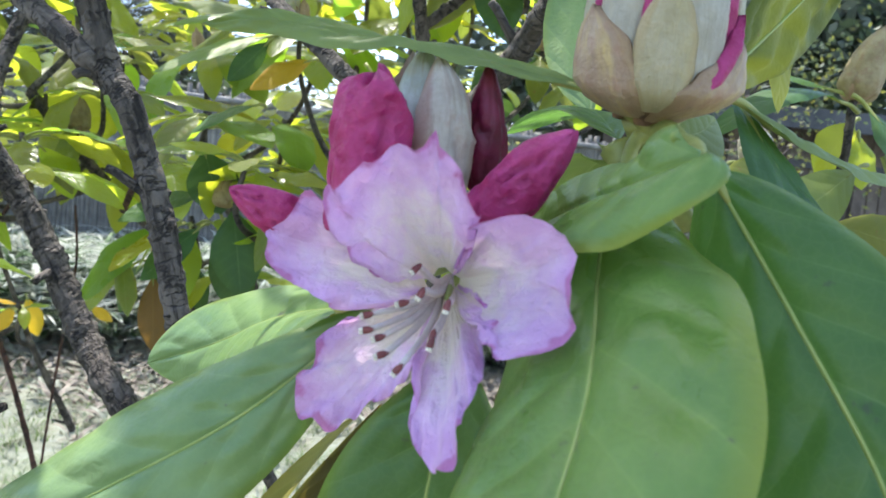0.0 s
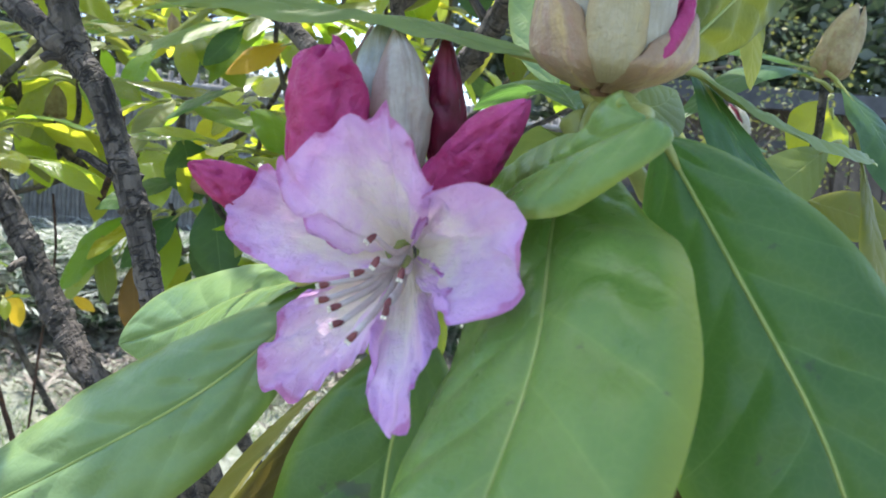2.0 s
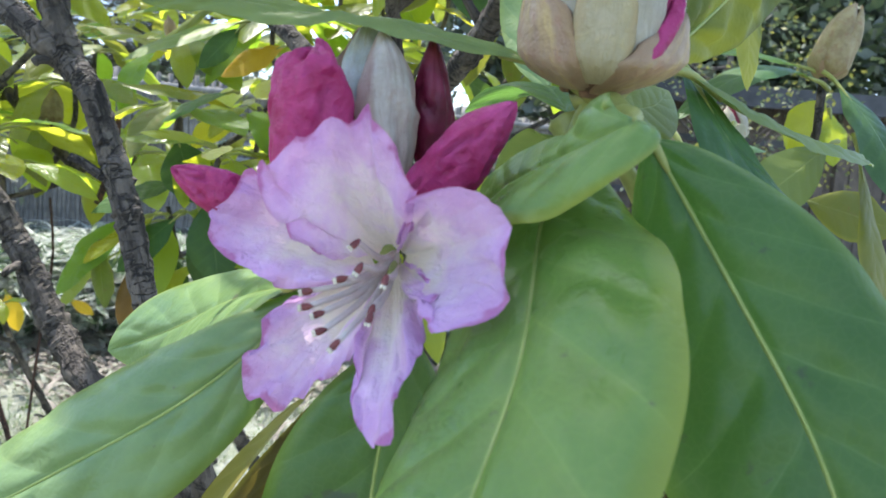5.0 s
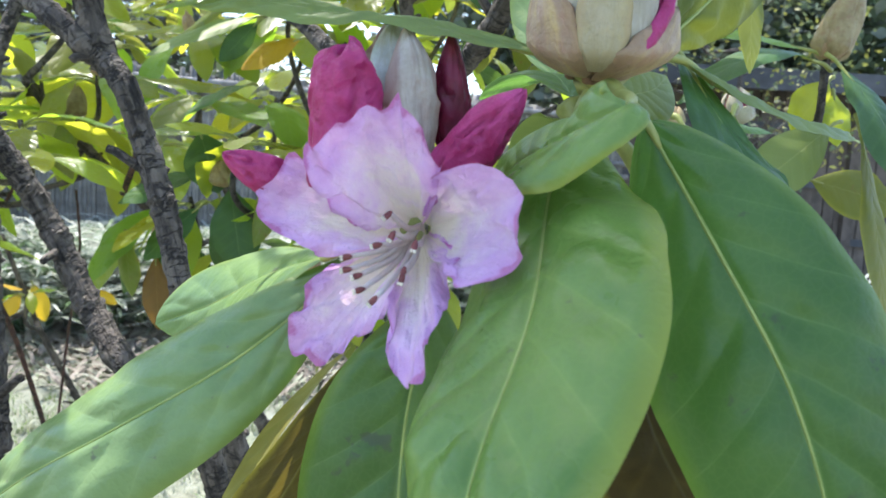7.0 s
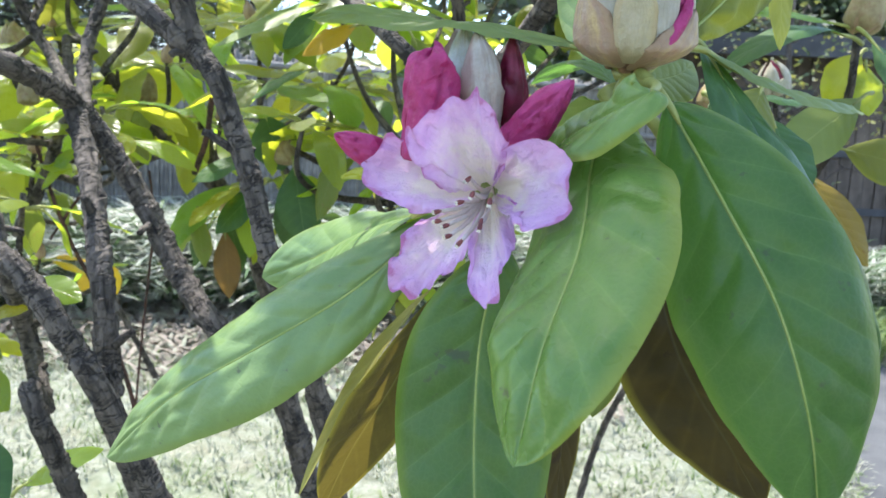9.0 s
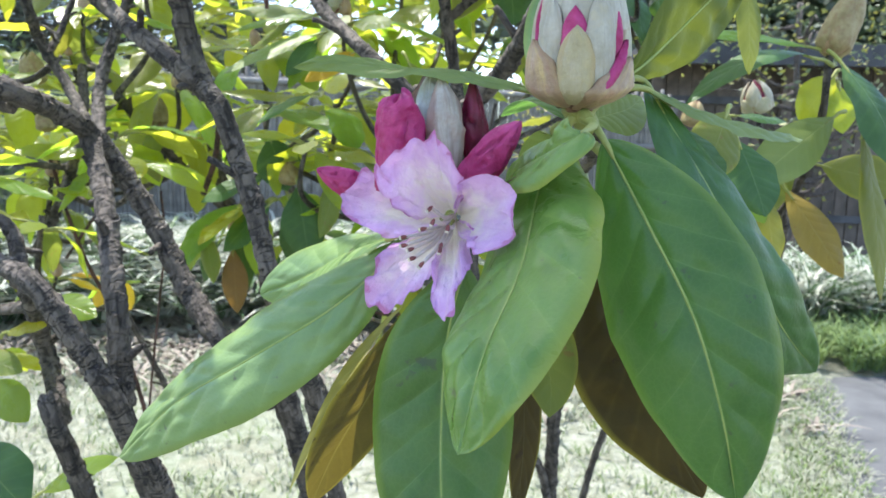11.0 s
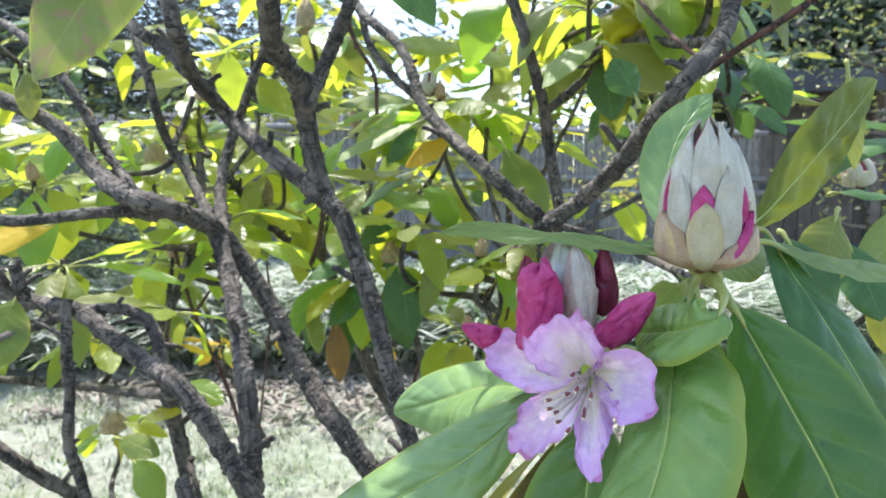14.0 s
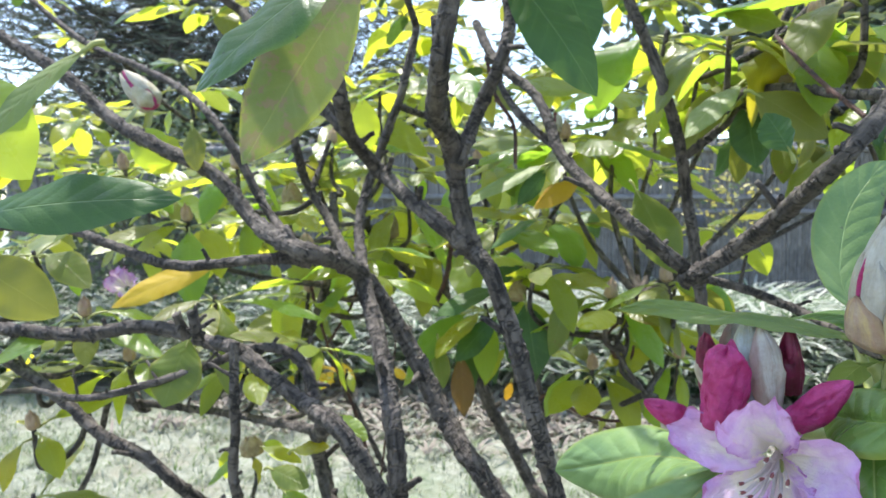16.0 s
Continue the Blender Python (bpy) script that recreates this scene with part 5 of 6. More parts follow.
big_leaf(shrub, [(0.0444, 0.1288, 1.2120), (0.0406, 0.1190, 1.2104), (0.0330, 0.1273, 1.2056), (0.0267, 0.1490, 1.2000), (0.0205, 0.1811, 1.1926)], (0.311, 0.558, -0.366), (0.0159, 0.0161), 0.26, 0.22, 1.12, LEAF_FRONT_LIT, [NODE, (0.0490, 0.1480, 1.2150)], "short arched green leaf behind the petals", 64, 28, 0.0004, 0.0)
big_leaf(shrub, [(-0.0126, 0.1711, 1.1724), (-0.0417, 0.1598, 1.1457), (-0.0742, 0.1581, 1.1242), (-0.1077, 0.1647, 1.1019), (-0.1381, 0.1772, 1.0719)], (-0.35, 0.367, 0.617), (0.0202, 0.0195), 0.36, 0.08, 1.10, LEAF_WAXY_LIT, [HEART, (-0.0060, 0.1790, 1.1780)], "long glossy green leaf in dappled sun")
big_leaf(shrub, [(-0.0208, 0.1596, 1.1721), (-0.0343, 0.1843, 1.1663), (-0.0512, 0.2072, 1.1576), (-0.0720, 0.2278, 1.1445), (-0.0997, 0.2450, 1.1306)], (0.871, 0.856, -0.155), (0.0229, 0.0210), 0.34, 0.13, 1.09, LEAF_WAXY_LIT, [HEART, (-0.0090, 0.1680, 1.1780)], "sunlit green leaf with curled-down tip", puff=0.0006)
big_leaf(shrub, [(0.0069, 0.1501, 1.1648), (0.0017, 0.1485, 1.1375), (0.0008, 0.1431, 1.1102), (0.0025, 0.1334, 1.0829), (0.0068, 0.1196, 1.0555)], (-0.183, -0.011, -0.092), (0.0261, 0.0264), 0.40, 0.10, 0.97, LEAF_FRONT, [HEART, (0.0060, 0.1680, 1.1740)], "broad green leaf hanging under the flower")
# yellowed and browned undersides
leaf(shrub, [(-0.0148, 0.1648, 1.1477), (-0.0241, 0.1656, 1.1362), (-0.0392, 0.1664, 1.1128), (-0.0517, 0.1660, 1.0871), (-0.0609, 0.1656, 1.0673)], .0085, [(-0.6, -0.6, 0.5), (-0.6, -0.6, 0.5)], LEAF_ROLLED, 0.5, 0.0, 0.2, rib=False, label="thin yellowed leaf rolled on itself")
leaf(shrub, [(-0.0112, 0.1681, 1.1483), (-0.0192, 0.1680, 1.1299), (-0.0294, 0.1684, 1.1086), (-0.0430, 0.1691, 1.0842), (-0.0527, 0.1682, 1.0611)], .036, [(0.55, -0.65, -0.5), (0.45, -0.75, -0.5)], LEAF_DYING, 0.2, 0.1, 0.15, rib=False, label="dead brown leaf with yellow edge, seen from below")
leaf(shrub, [(0.0557, 0.1776, 1.1740), (0.0621, 0.1710, 1.1478), (0.0706, 0.1660, 1.1240), (0.0865, 0.1611, 1.0990), (0.0989, 0.1588, 1.0788)], .043, [(0.2, -0.9, 0.1), (-0.1, -0.9, -0.4)], LEAF_BROWN, 0.1, 0.15, 0.12, rib=False, nu=60, nv=16, label="brown leaf with olive edge, darkened for the shade it hangs in")
leaf(shrub, [(0.0319, 0.1620, 1.1546), (0.0368, 0.1621, 1.1368), (0.0407, 0.1631, 1.1184), (0.0406, 0.1614, 1.1058)], .024, [(0.2, -0.9, 0.2), (0.1, -0.9, 0.1)], LEAF_OLIVE, 0.1, 0.1, 0.1, rib=False, label="small olive leaf hanging in the shade")
leaf(shrub, [(0.0264, 0.1714, 1.1527), (0.0301, 0.1701, 1.1251), (0.0319, 0.1680, 1.0926), (0.0300, 0.1646, 1.0600)], .017, [(0.5, -0.9, 0.1), (0.6, -0.8, 0.1)], LEAF_BROWN, 0.1, 0.1, 0.1, rib=False, label="narrow brown hanging leaf")
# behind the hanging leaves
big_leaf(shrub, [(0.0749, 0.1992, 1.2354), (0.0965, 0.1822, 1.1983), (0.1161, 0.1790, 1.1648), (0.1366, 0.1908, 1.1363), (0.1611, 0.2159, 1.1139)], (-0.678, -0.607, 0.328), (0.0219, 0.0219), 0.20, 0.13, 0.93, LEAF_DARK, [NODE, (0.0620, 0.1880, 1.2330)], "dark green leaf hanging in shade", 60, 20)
big_leaf(shrub, [(0.0730, 0.1884, 1.2314), (0.0902, 0.1965, 1.2250), (0.1125, 0.2078, 1.2195), (0.1336, 0.2220, 1.2165), (0.1551, 0.2400, 1.2155)], (-0.85, -0.95, -0.95), (0.0105, 0.0105), 0.15, 0.25, 1.0, LEAF_PALE, [NODE, (0.0600, 0.1800, 1.2290)], "narrow pale green leaf seen edge-on", 40, 14)
leaf(shrub, [(0.0661, 0.1958, 1.2353), (0.0784, 0.2033, 1.2455), (0.0992, 0.2180, 1.2667), (0.1227, 0.2383, 1.2904), (0.1359, 0.2515, 1.3051)], .044, [(0.6, -0.9, -0.5), (0.6, -0.9, -0.4)], LEAF_UNDER, 0.15, 0.2, 0.12, [NODE, (0.0532, 0.1761, 1.2247), (0.0661, 0.1958, 1.2353)], nu=60, nv=16, label="pale green underside of an upright leaf")
leaf(shrub, [(0.0440, 0.2313, 1.2283), (0.0388, 0.2418, 1.2466), (0.0441, 0.2555, 1.2745), (0.0558, 0.2648, 1.2934), (0.0655, 0.2739, 1.3030)], .029, [(-0.2, -1, 0.2), (-0.1, -1, 0.1)], LEAF_WAXY_LIT, 0.1, 0.1, 0.1, rib=False, label="pale rounded leaf behind the fat bud")
big_leaf(shrub, [(0.0333, 0.1651, 1.2262), (0.0031, 0.1659, 1.2320), (-0.0239, 0.1673, 1.2349), (-0.0460, 0.1684, 1.2363), (-0.0611, 0.1694, 1.2342)], (0.626, 0.995, 0.151), (0.0062, 0.0057), 0.19, 0.11, 1.03, LEAF_PALE, [NODE, (0.0420, 0.1690, 1.2225)], "narrow pale green leaf held level, edge-on", 50, 16)
leaf(shrub, [(0.0435, 0.1885, 1.2184), (0.0390, 0.2100, 1.2285), (0.0304, 0.2298, 1.2286), (0.0182, 0.2485, 1.2225)], .026, [(0.1, -0.3, 1.0), (0.0, -0.3, 1.0)], LEAF_FRONT, 0.1, 0.2, 0.1, rib=False, label="sunlit leaf pointing away from the node")
leaf(shrub, [(0.0447, 0.1830, 1.2151), (0.0396, 0.1925, 1.2126), (0.0319, 0.1977, 1.2024), (0.0267, 0.2019, 1.1917)], .016, [(0.6, -0.8, 0.4), (0.6, -0.8, 0.4)], LEAF_PALE, 0.2, 0.2, 0.1, rib=False, label="small yellow-green young leaf")
leaf(shrub, [(0.0524, 0.1839, 1.2184), (0.0615, 0.1950, 1.2216), (0.0711, 0.2062, 1.2251), (0.0780, 0.2175, 1.2308)], .022, [(0.2, -0.9, 0.4), (0.2, -0.9, 0.4)], LEAF_PALE, 0.1, 0.2, 0.1, rib=False, label="small yellow-green leaf under the bud")
for a, b, r in (((0.0415, 0.1728, 1.2087), (0.0402, 0.1757, 1.2154), .0045), ((0.0549, 0.1878, 1.2090), (0.0676, 0.1989, 1.1978), .003)):
    mesh_part("stub", tube([a, Vector(a).lerp(Vector(b), 0.5) + Vector((0.0005, 0, 0.0005)), b], (r * 0.7, r), 8), STEM, shrub, "yellow-green leaf stub at the node")

# the fat bud over the node
flower_bud(shrub, (0.0454, 0.1732, 1.2238), (0.0432, 0.1571, 1.2800), .0138, [
    (0.40, 1.00, -8, 40, .0006, SCALE_WHITE), (0.40, 0.96, 46, 36, .0018, SCALE_WHITE), (0.38, 0.84, 92, 30, .0030, SCALE_WHITE), (0.40, 0.98, 150, 60, .0004, SCALE_WHITE), (0.40, 0.96, 230, 60, .0006, SCALE_WHITE), (0.40, 0.88, -66, 34, .0016, SCALE_WHITE),
    (0.14, 0.66, -48, 22, .0036, SCALE_WHITE), (0.10, 0.70, 24, 22, .0042, SCALE_WHITE), (0.20, 0.78, 80, 22, .0036, SCALE_WHITE), (0.20, 0.78, 150, 40, .0026, SCALE_WHITE), (0.20, 0.78, 215, 40, .0026, SCALE_WHITE), (0.20, 0.66, -98, 26, .0030, SCALE),
    (0.24, 0.61, -12, 18, .0036, MAGENTA, 0, 1.0), (0.10, 0.40, 17, 8, .0068, MAGENTA, 46), (0.26, 0.62, 54, 10, .0030, MAGENTA), (0.34, 0.72, -74, 8, .0024, MAGENTA), (0.03, 0.36, -26, 10, .0046, WINE, -22),
    (0.04, 0.51, -8, 22, .0062, SCALE_CREAM, 0, 0.6), (0.08, 0.60, 86, 26, .0050, SCALE), (0.08, 0.55, 140, 36, .0040, SCALE), (0.08, 0.55, 205, 36, .0040, SCALE),
    (0.0, 0.41, -46, 32, .0068, SCALE_TAN, -22, 1.3), (-0.01, 0.30, 26, 42, .0078, SCALE_TAN, 44, 1.2), (0.0, 0.40, 140, 46, .0050, SCALE_TAN), (0.0, 0.40, 215, 46, .0050, SCALE_TAN),
    (-0.03, 0.045, -18, 26, .0050, SCALE_HUSK), (-0.03, 0.03, 30, 34, .0054, SCALE_HUSK, 8), (-0.03, 0.04, 100, 40, .0046, SCALE_HUSK), (-0.03, 0.05, 230, 60, .0046, SCALE_HUSK),
], MAGENTA, 2.0, "flower_bud", "fat cream bud with magenta petals showing between scales")
mesh_part("bud_stalk", tube([(0.0518, 0.1819, 1.2161), (0.0479, 0.1760, 1.2199), (0.0456, 0.1733, 1.2238)], (.0042, .0062), 10, .002, .08, 150.0), STEM, shrub)

# the opening truss: flower, furled buds and scales on one short stem
truss = mesh_part("flower_truss", tube([(0.0661, 0.3214, 1.1978), (0.0619, 0.2633, 1.1673), (0.0273, 0.2144, 1.1753), (0.0060, 0.1905, 1.1846), (-0.0014, 0.1762, 1.1925), (-0.0050, 0.1689, 1.2008)], (.0035, .0045), 10, .004, .06, 120.0), STEM, shrub, "opening lilac flower with magenta buds and grey scales")
B0 = (0.0018, 0.1641, 1.1799)
petal(truss, B0, [(-0.0119, 0.1506, 1.1833), (-0.0168, 0.1418, 1.1843), (-0.0198, 0.1384, 1.1912), (-0.0227, 0.1316, 1.1930), (-0.0222, 0.1310, 1.1985), (-0.0194, 0.1325, 1.2048), (-0.0110, 0.1316, 1.2076), (-0.0039, 0.1286, 1.2093), (-0.0021, 0.1273, 1.2056), (0.0018, 0.1270, 1.2032), (0.0029, 0.1286, 1.1990), (0.0064, 0.1323, 1.1959), (0.0059, 0.1349, 1.1905), (0.0039, 0.1407, 1.1874)], 1.0, 0.003, 0.0042, label="upper pink-lilac petal with folded, ruffled rim")
petal(truss, B0, [(-0.0065, 0.1574, 1.1811), (-0.0197, 0.1554, 1.1901), (-0.0277, 0.1541, 1.1969), (-0.0315, 0.1562, 1.1973), (-0.0350, 0.1578, 1.1916), (-0.0391, 0.1584, 1.1864), (-0.0388, 0.1570, 1.1820), (-0.0361, 0.1547, 1.1792), (-0.0296, 0.1524, 1.1766), (-0.0201, 0.1499, 1.1735), (-0.0105, 0.1518, 1.1743)], 2.3, 0.002, 0.0042)
petal(truss, B0, [(-0.0158, 0.1538, 1.1725), (-0.0250, 0.1565, 1.1670), (-0.0257, 0.1559, 1.1602), (-0.0293, 0.1554, 1.1540), (-0.0292, 0.1559, 1.1479), (-0.0253, 0.1567, 1.1456), (-0.0223, 0.1564, 1.1438), (-0.0181, 0.1546, 1.1461), (-0.0141, 0.1519, 1.1513), (-0.0083, 0.1483, 1.1571), (-0.0029, 0.1449, 1.1654)], 3.1, 0.003, 0.0042)
petal(truss, B0, [(-0.0023, 0.1430, 1.1671), (-0.0032, 0.1380, 1.1629), (-0.0026, 0.1340, 1.1600), (-0.0042, 0.1325, 1.1562), (-0.0012, 0.1270, 1.1527), (0.0040, 0.1195, 1.1513), (0.0070, 0.1195, 1.1550), (0.0086, 0.1250, 1.1630), (0.0094, 0.1309, 1.1692), (0.0116, 0.1413, 1.1734)], 4.7, 0.002, 0.0042)
petal(truss, B0, [(0.0057, 0.1447, 1.1881), (0.0068, 0.1343, 1.1958), (0.0114, 0.1294, 1.1977), (0.0137, 0.1261, 1.1960), (0.0176, 0.1249, 1.1941), (0.0236, 0.1247, 1.1925), (0.0252, 0.1232, 1.1881), (0.0246, 0.1197, 1.1820), (0.0206, 0.1172, 1.1762), (0.0132, 0.1191, 1.1736), (0.0097, 0.1253, 1.1747), (0.0119, 0.1387, 1.1776), (0.0104, 0.1460, 1.1810)], 8.3, 0.004, 0.0042)
for tip, way in (((-0.0133, 0.1350, 1.1754), (-18, 4)), ((-0.0129, 0.1328, 1.1729), (-18, 3)), ((-0.0105, 0.1326, 1.1717), (-16, 6)), ((-0.0096, 0.1304, 1.1690), (-18, 6)), ((-0.0061, 0.1252, 1.1678), (-10, 12)), ((-0.0006, 0.1304, 1.1720), (-3, 14)), ((-0.0004, 0.1315, 1.1732), (-3, 12)), ((0.0018, 0.1300, 1.1793), (-3, 14)), ((-0.0033, 0.1312, 1.1810), (-6, 12)), ((-0.0067, 0.1331, 1.1786), (-14, 4)), ((-0.0048, 0.1356, 1.1851), (-10, 10))):
    tip, foot = Vector(tip), Vector((0.0021, 0.1582, 1.1816))
    way = Vector((way[0], -6, -way[1])).normalized()
    mesh_part("filament", tube([foot, foot.lerp(tip, 0.5) + Vector((0.0008, 0, -0.0018)), tip - way * 0.0008], (.0009, .0006), 6), FILAMENT, truss)
    me = tube([tip - way * 0.0014, tip - way * 0.0009, tip + way * 0.0008, tip + way * 0.0013], (.0003, .00068, .00074, .0005), 8)
    mesh_part("anther", me, ANTHER, truss)
    for o in (-1, 1):
        s = way.cross(Vector((0, -1, 0))).normalized() * 0.00032 * o + Vector((0, -0.00045, 0))
        mesh_part("pollen", tube([tip + way * 0.0008 + s, tip + way * 0.00145 + s], (.00040, .00028), 6), POLLEN, truss)
mesh_part("style", tube([(0.0021, 0.1611, 1.1795), (0.0023, 0.1501, 1.1798), (0.0018, 0.1430, 1.1789)], (.0014, .0006), 8), STEM, truss, "pale green style in the throat")
closed_bud("furled_bud", (-0.0190, 0.1594, 1.1906), (-0.0175, 0.1518, 1.2250), .0092, MAGENTA, truss, 1.2, 1.0, 0.2)
closed_bud("furled_bud", (0.0071, 0.1542, 1.1948), (0.0243, 0.1434, 1.2152), .0070, MAGENTA, truss, 2.6, 0.3)
closed_bud("furled_bud", (-0.0304, 0.1664, 1.1880), (-0.0496, 0.1615, 1.1968), .0056, MAGENTA, truss, 3.9, 0.4)
closed_bud("furled_bud", (0.0088, 0.1748, 1.2019), (0.0066, 0.1692, 1.2318), .0056, WINE, truss, 5.1, 0.25)
closed_bud("furled_bud", (-0.0224, 0.1828, 1.1969), (-0.0250, 0.1792, 1.2245), .0050, WINE, truss, 6.0)
def truss_scale(points, width, up, mat):
    mesh_part("bud_scale", sheet(points, width, up, lambda u: math.sin(math.pi * min(1, u * 0.88 + 0.12)) ** 0.7 * (1 + 0.10 * noise.noise(Vector((u * 9, width * 900, 0)))), lambda u, a: -0.95 * a * a + 0.16 * noise.noise(Vector((u * 4, a * 2, width * 900))) + 0.07 * noise.noise(Vector((u * 5, a * 9, width * 700))) - 0.10 * math.exp(-((a - 0.1) / 0.12) ** 2), 30, 26), mat, truss)
truss_scale([(-0.0066, 0.1623, 1.1990), (-0.0100, 0.1617, 1.2170), (-0.0102, 0.1654, 1.2275), (-0.0086, 0.1710, 1.2350)], .0165, (-0.35, -1, 0.1), SCALE_GREEN)
truss_scale([(0.0010, 0.1563, 1.1960), (-0.0002, 0.1535, 1.2130), (-0.0016, 0.1580, 1.2230), (-0.0050, 0.1657, 1.2322)], .0150, (0.3, -1, 0.1), SCALE_GREY)
truss_scale([(-0.0061, 0.1766, 1.1964), (-0.0065, 0.1782, 1.2165), (-0.0078, 0.1792, 1.2278), (-0.0096, 0.1778, 1.2352)], .018, (0.1, -1, 0.1), SCALE_GREEN)
truss_scale([(-0.0175, 0.1782, 1.1907), (-0.0266, 0.1773, 1.2050), (-0.0273, 0.1809, 1.2141), (-0.0252, 0.1849, 1.2198)], .007, (-0.5, -1, 0.1), SCALE)
truss_scale([(-0.0123, 0.1816, 1.1943), (-0.0111, 0.1844, 1.2166), (-0.0113, 0.1853, 1.2285), (-0.0122, 0.1818, 1.2350)], .018, (0, 1, 0.1), SCALE_GREY)
closed_bud("furled_bud", (-0.0027, 0.1724, 1.1940), (-0.0087, 0.1714, 1.2307), .0075, MAGENTA, truss, 7.7)

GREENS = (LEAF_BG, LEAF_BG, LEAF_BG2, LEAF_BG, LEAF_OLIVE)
MIXED = (LEAF_BG, LEAF_OLIVE, LEAF_BG2)
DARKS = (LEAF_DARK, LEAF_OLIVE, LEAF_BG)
W = [
    ((-0.4495, 0.8548, 1.2401), 7, .10, GREENS), ((-0.5623, 0.7610, 1.2919), 7, .10, GREENS), ((-0.3009, 0.6471, 1.4378), 7, .09, GREENS),
    ((-0.1728, 0.7738, 1.3674), 9, .12, GREENS), ((-0.1872, 0.6555, 1.2120), 9, .095, MIXED), ((-0.3357, 0.8385, 1.0921), 5, .085, DARKS),
    ((-0.5953, 0.6957, 0.9473), 6, .065, GREENS), ((-0.5054, 0.7024, 1.1654), 7, .09, GREENS),
    ((-0.0977, 0.7544, 1.1620), 8, .10, MIXED), ((-0.1357, 0.7796, 1.0700), 8, .085, GREENS), ((-0.5564, 0.5677, 1.1710), 7, .10, GREENS),
    ((-0.6557, 0.5372, 1.0948), 7, .09, GREENS), ((-0.7653, 0.5016, 1.0948), 7, .09, GREENS), ((-0.7401, 0.6294, 1.3303), 8, .10, GREENS),
    ((-0.7354, 0.7551, 1.4596), 8, .10, GREENS), ((-0.5165, 0.7984, 1.3720), 7, .10, GREENS), ((-0.4694, 0.8675, 1.4612), 7, .10, GREENS),
    ((-0.3062, 0.8440, 1.3401), 7, .10, GREENS), ((-0.4291, 0.9187, 1.3398), 6, .10, GREENS), ((-0.0135, 0.7647, 1.4421), 8, .11, GREENS),
    ((0.0476, 0.6431, 1.4194), 7, .09, MIXED), ((-0.1161, 0.8434, 1.4339), 8, .12, GREENS), ((-0.0617, 0.8826, 1.1173), 7, .09, MIXED),
    ((-0.5785, 0.6502, 1.3286), 7, .09, GREENS), ((-0.7676, 0.5087, 1.2233), 7, .10, MIXED), ((-0.6689, 0.4840, 1.1566), 7, .085, GREENS),
    ((-0.2554, 0.8358, 1.0857), 4, .085, DARKS), ((-0.7212, 0.4593, 1.0292), 4, .085, GREENS),
    ((-0.7198, 0.4551, 0.9529), 4, .085, GREENS), ((0.0675, 0.5438, 1.4065), 6, .09, MIXED), ((0.0071, 0.5730, 1.4352), 7, .10, GREENS), ((0.0745, 0.5531, 1.4405), 7, .10, MIXED), ((0.1564, 0.7147, 1.4088), 7, .09, DARKS), ((0.0989, 0.4873, 1.4397), 7, .09, MIXED), ((-0.0499, 0.7044, 1.4748), 7, .10, GREENS), ((-0.1847, 0.8543, 1.3682), 7, .10, GREENS), ((-0.5876, 0.8452, 1.1807), 7, .09, GREENS), ((-0.6445, 0.9184, 1.0043), 5, .07, (LEAF_BG2, LEAF_YELLOW)), ((-0.4896, 1.0114, 1.2253), 8, .10, GREENS), ((-0.6339, 0.8949, 1.1118), 7, .10, MIXED), ((-0.5960, 1.0070, 0.9837), 3, .06, (LEAF_BG2, LEAF_BG)), ((0.0416, 0.7321, 1.4430), 8, .10, MIXED), ((0.1242, 0.8114, 1.4398), 8, .10, DARKS), ((0.0941, 0.8506, 1.3777), 8, .10, DARKS), ((0.1771, 0.8241, 1.3654), 8, .10, DARKS), ((0.0070, 0.8785, 1.4361), 8, .10, GREENS), ((0.1531, 0.8780, 1.5137), 8, .10, DARKS), ((-0.0734, 0.9036, 1.4126), 8, .10, GREENS),
    ((-0.1930, 0.8100, 1.2620), 8, 0.100, GREENS),
    ((-0.1038, 0.6488, 1.1793), 8, 0.090, GREENS),
    ((-0.2811, 0.7872, 1.1440), 8, 0.100, GREENS),
    ((-0.4081, 0.8268, 1.2808), 8, 0.110, GREENS),
    ((-0.4226, 0.5566, 1.1301), 6, 0.085, (LEAF_BG2, LEAF_OLIVE)),
    ((-0.5689, 0.8523, 1.3234), 8, 0.110, GREENS),
    ((-0.5251, 0.5857, 1.0899), 6, 0.080, (LEAF_BG2, LEAF_BG)),
    ((-0.3779, 0.9286, 1.2141), 8, 0.110, GREENS),
    ((-0.4356, 0.7214, 1.2169), 8, 0.100, GREENS),
    ((-0.6409, 0.6303, 1.2618), 8, 0.100, GREENS),
    ((-0.2516, 0.7309, 1.2560), 8, 0.100, GREENS),
    ((-0.0449, 0.6890, 1.1948), 8, 0.090, GREENS),
    ((-0.4228, 0.7147, 1.1919), 7, 0.090, (LEAF_BG2, LEAF_OLIVE)),
    ((-0.0300, 0.7900, 1.0900), 7, .08, GREENS), ((-0.1000, 0.8600, 1.0150), 5, .07, GREENS), ((-0.0350, 0.8500, 1.1900), 7, .09, GREENS),
]
for i, (c, n, ln, mats) in enumerate(W):
    whorl(shrub, c, 100 + i, n, ln * 1.08, (0.15 * math.sin(i * 2.1), -0.15 + 0.2 * math.cos(i * 1.7), 1), 0.5, mats)

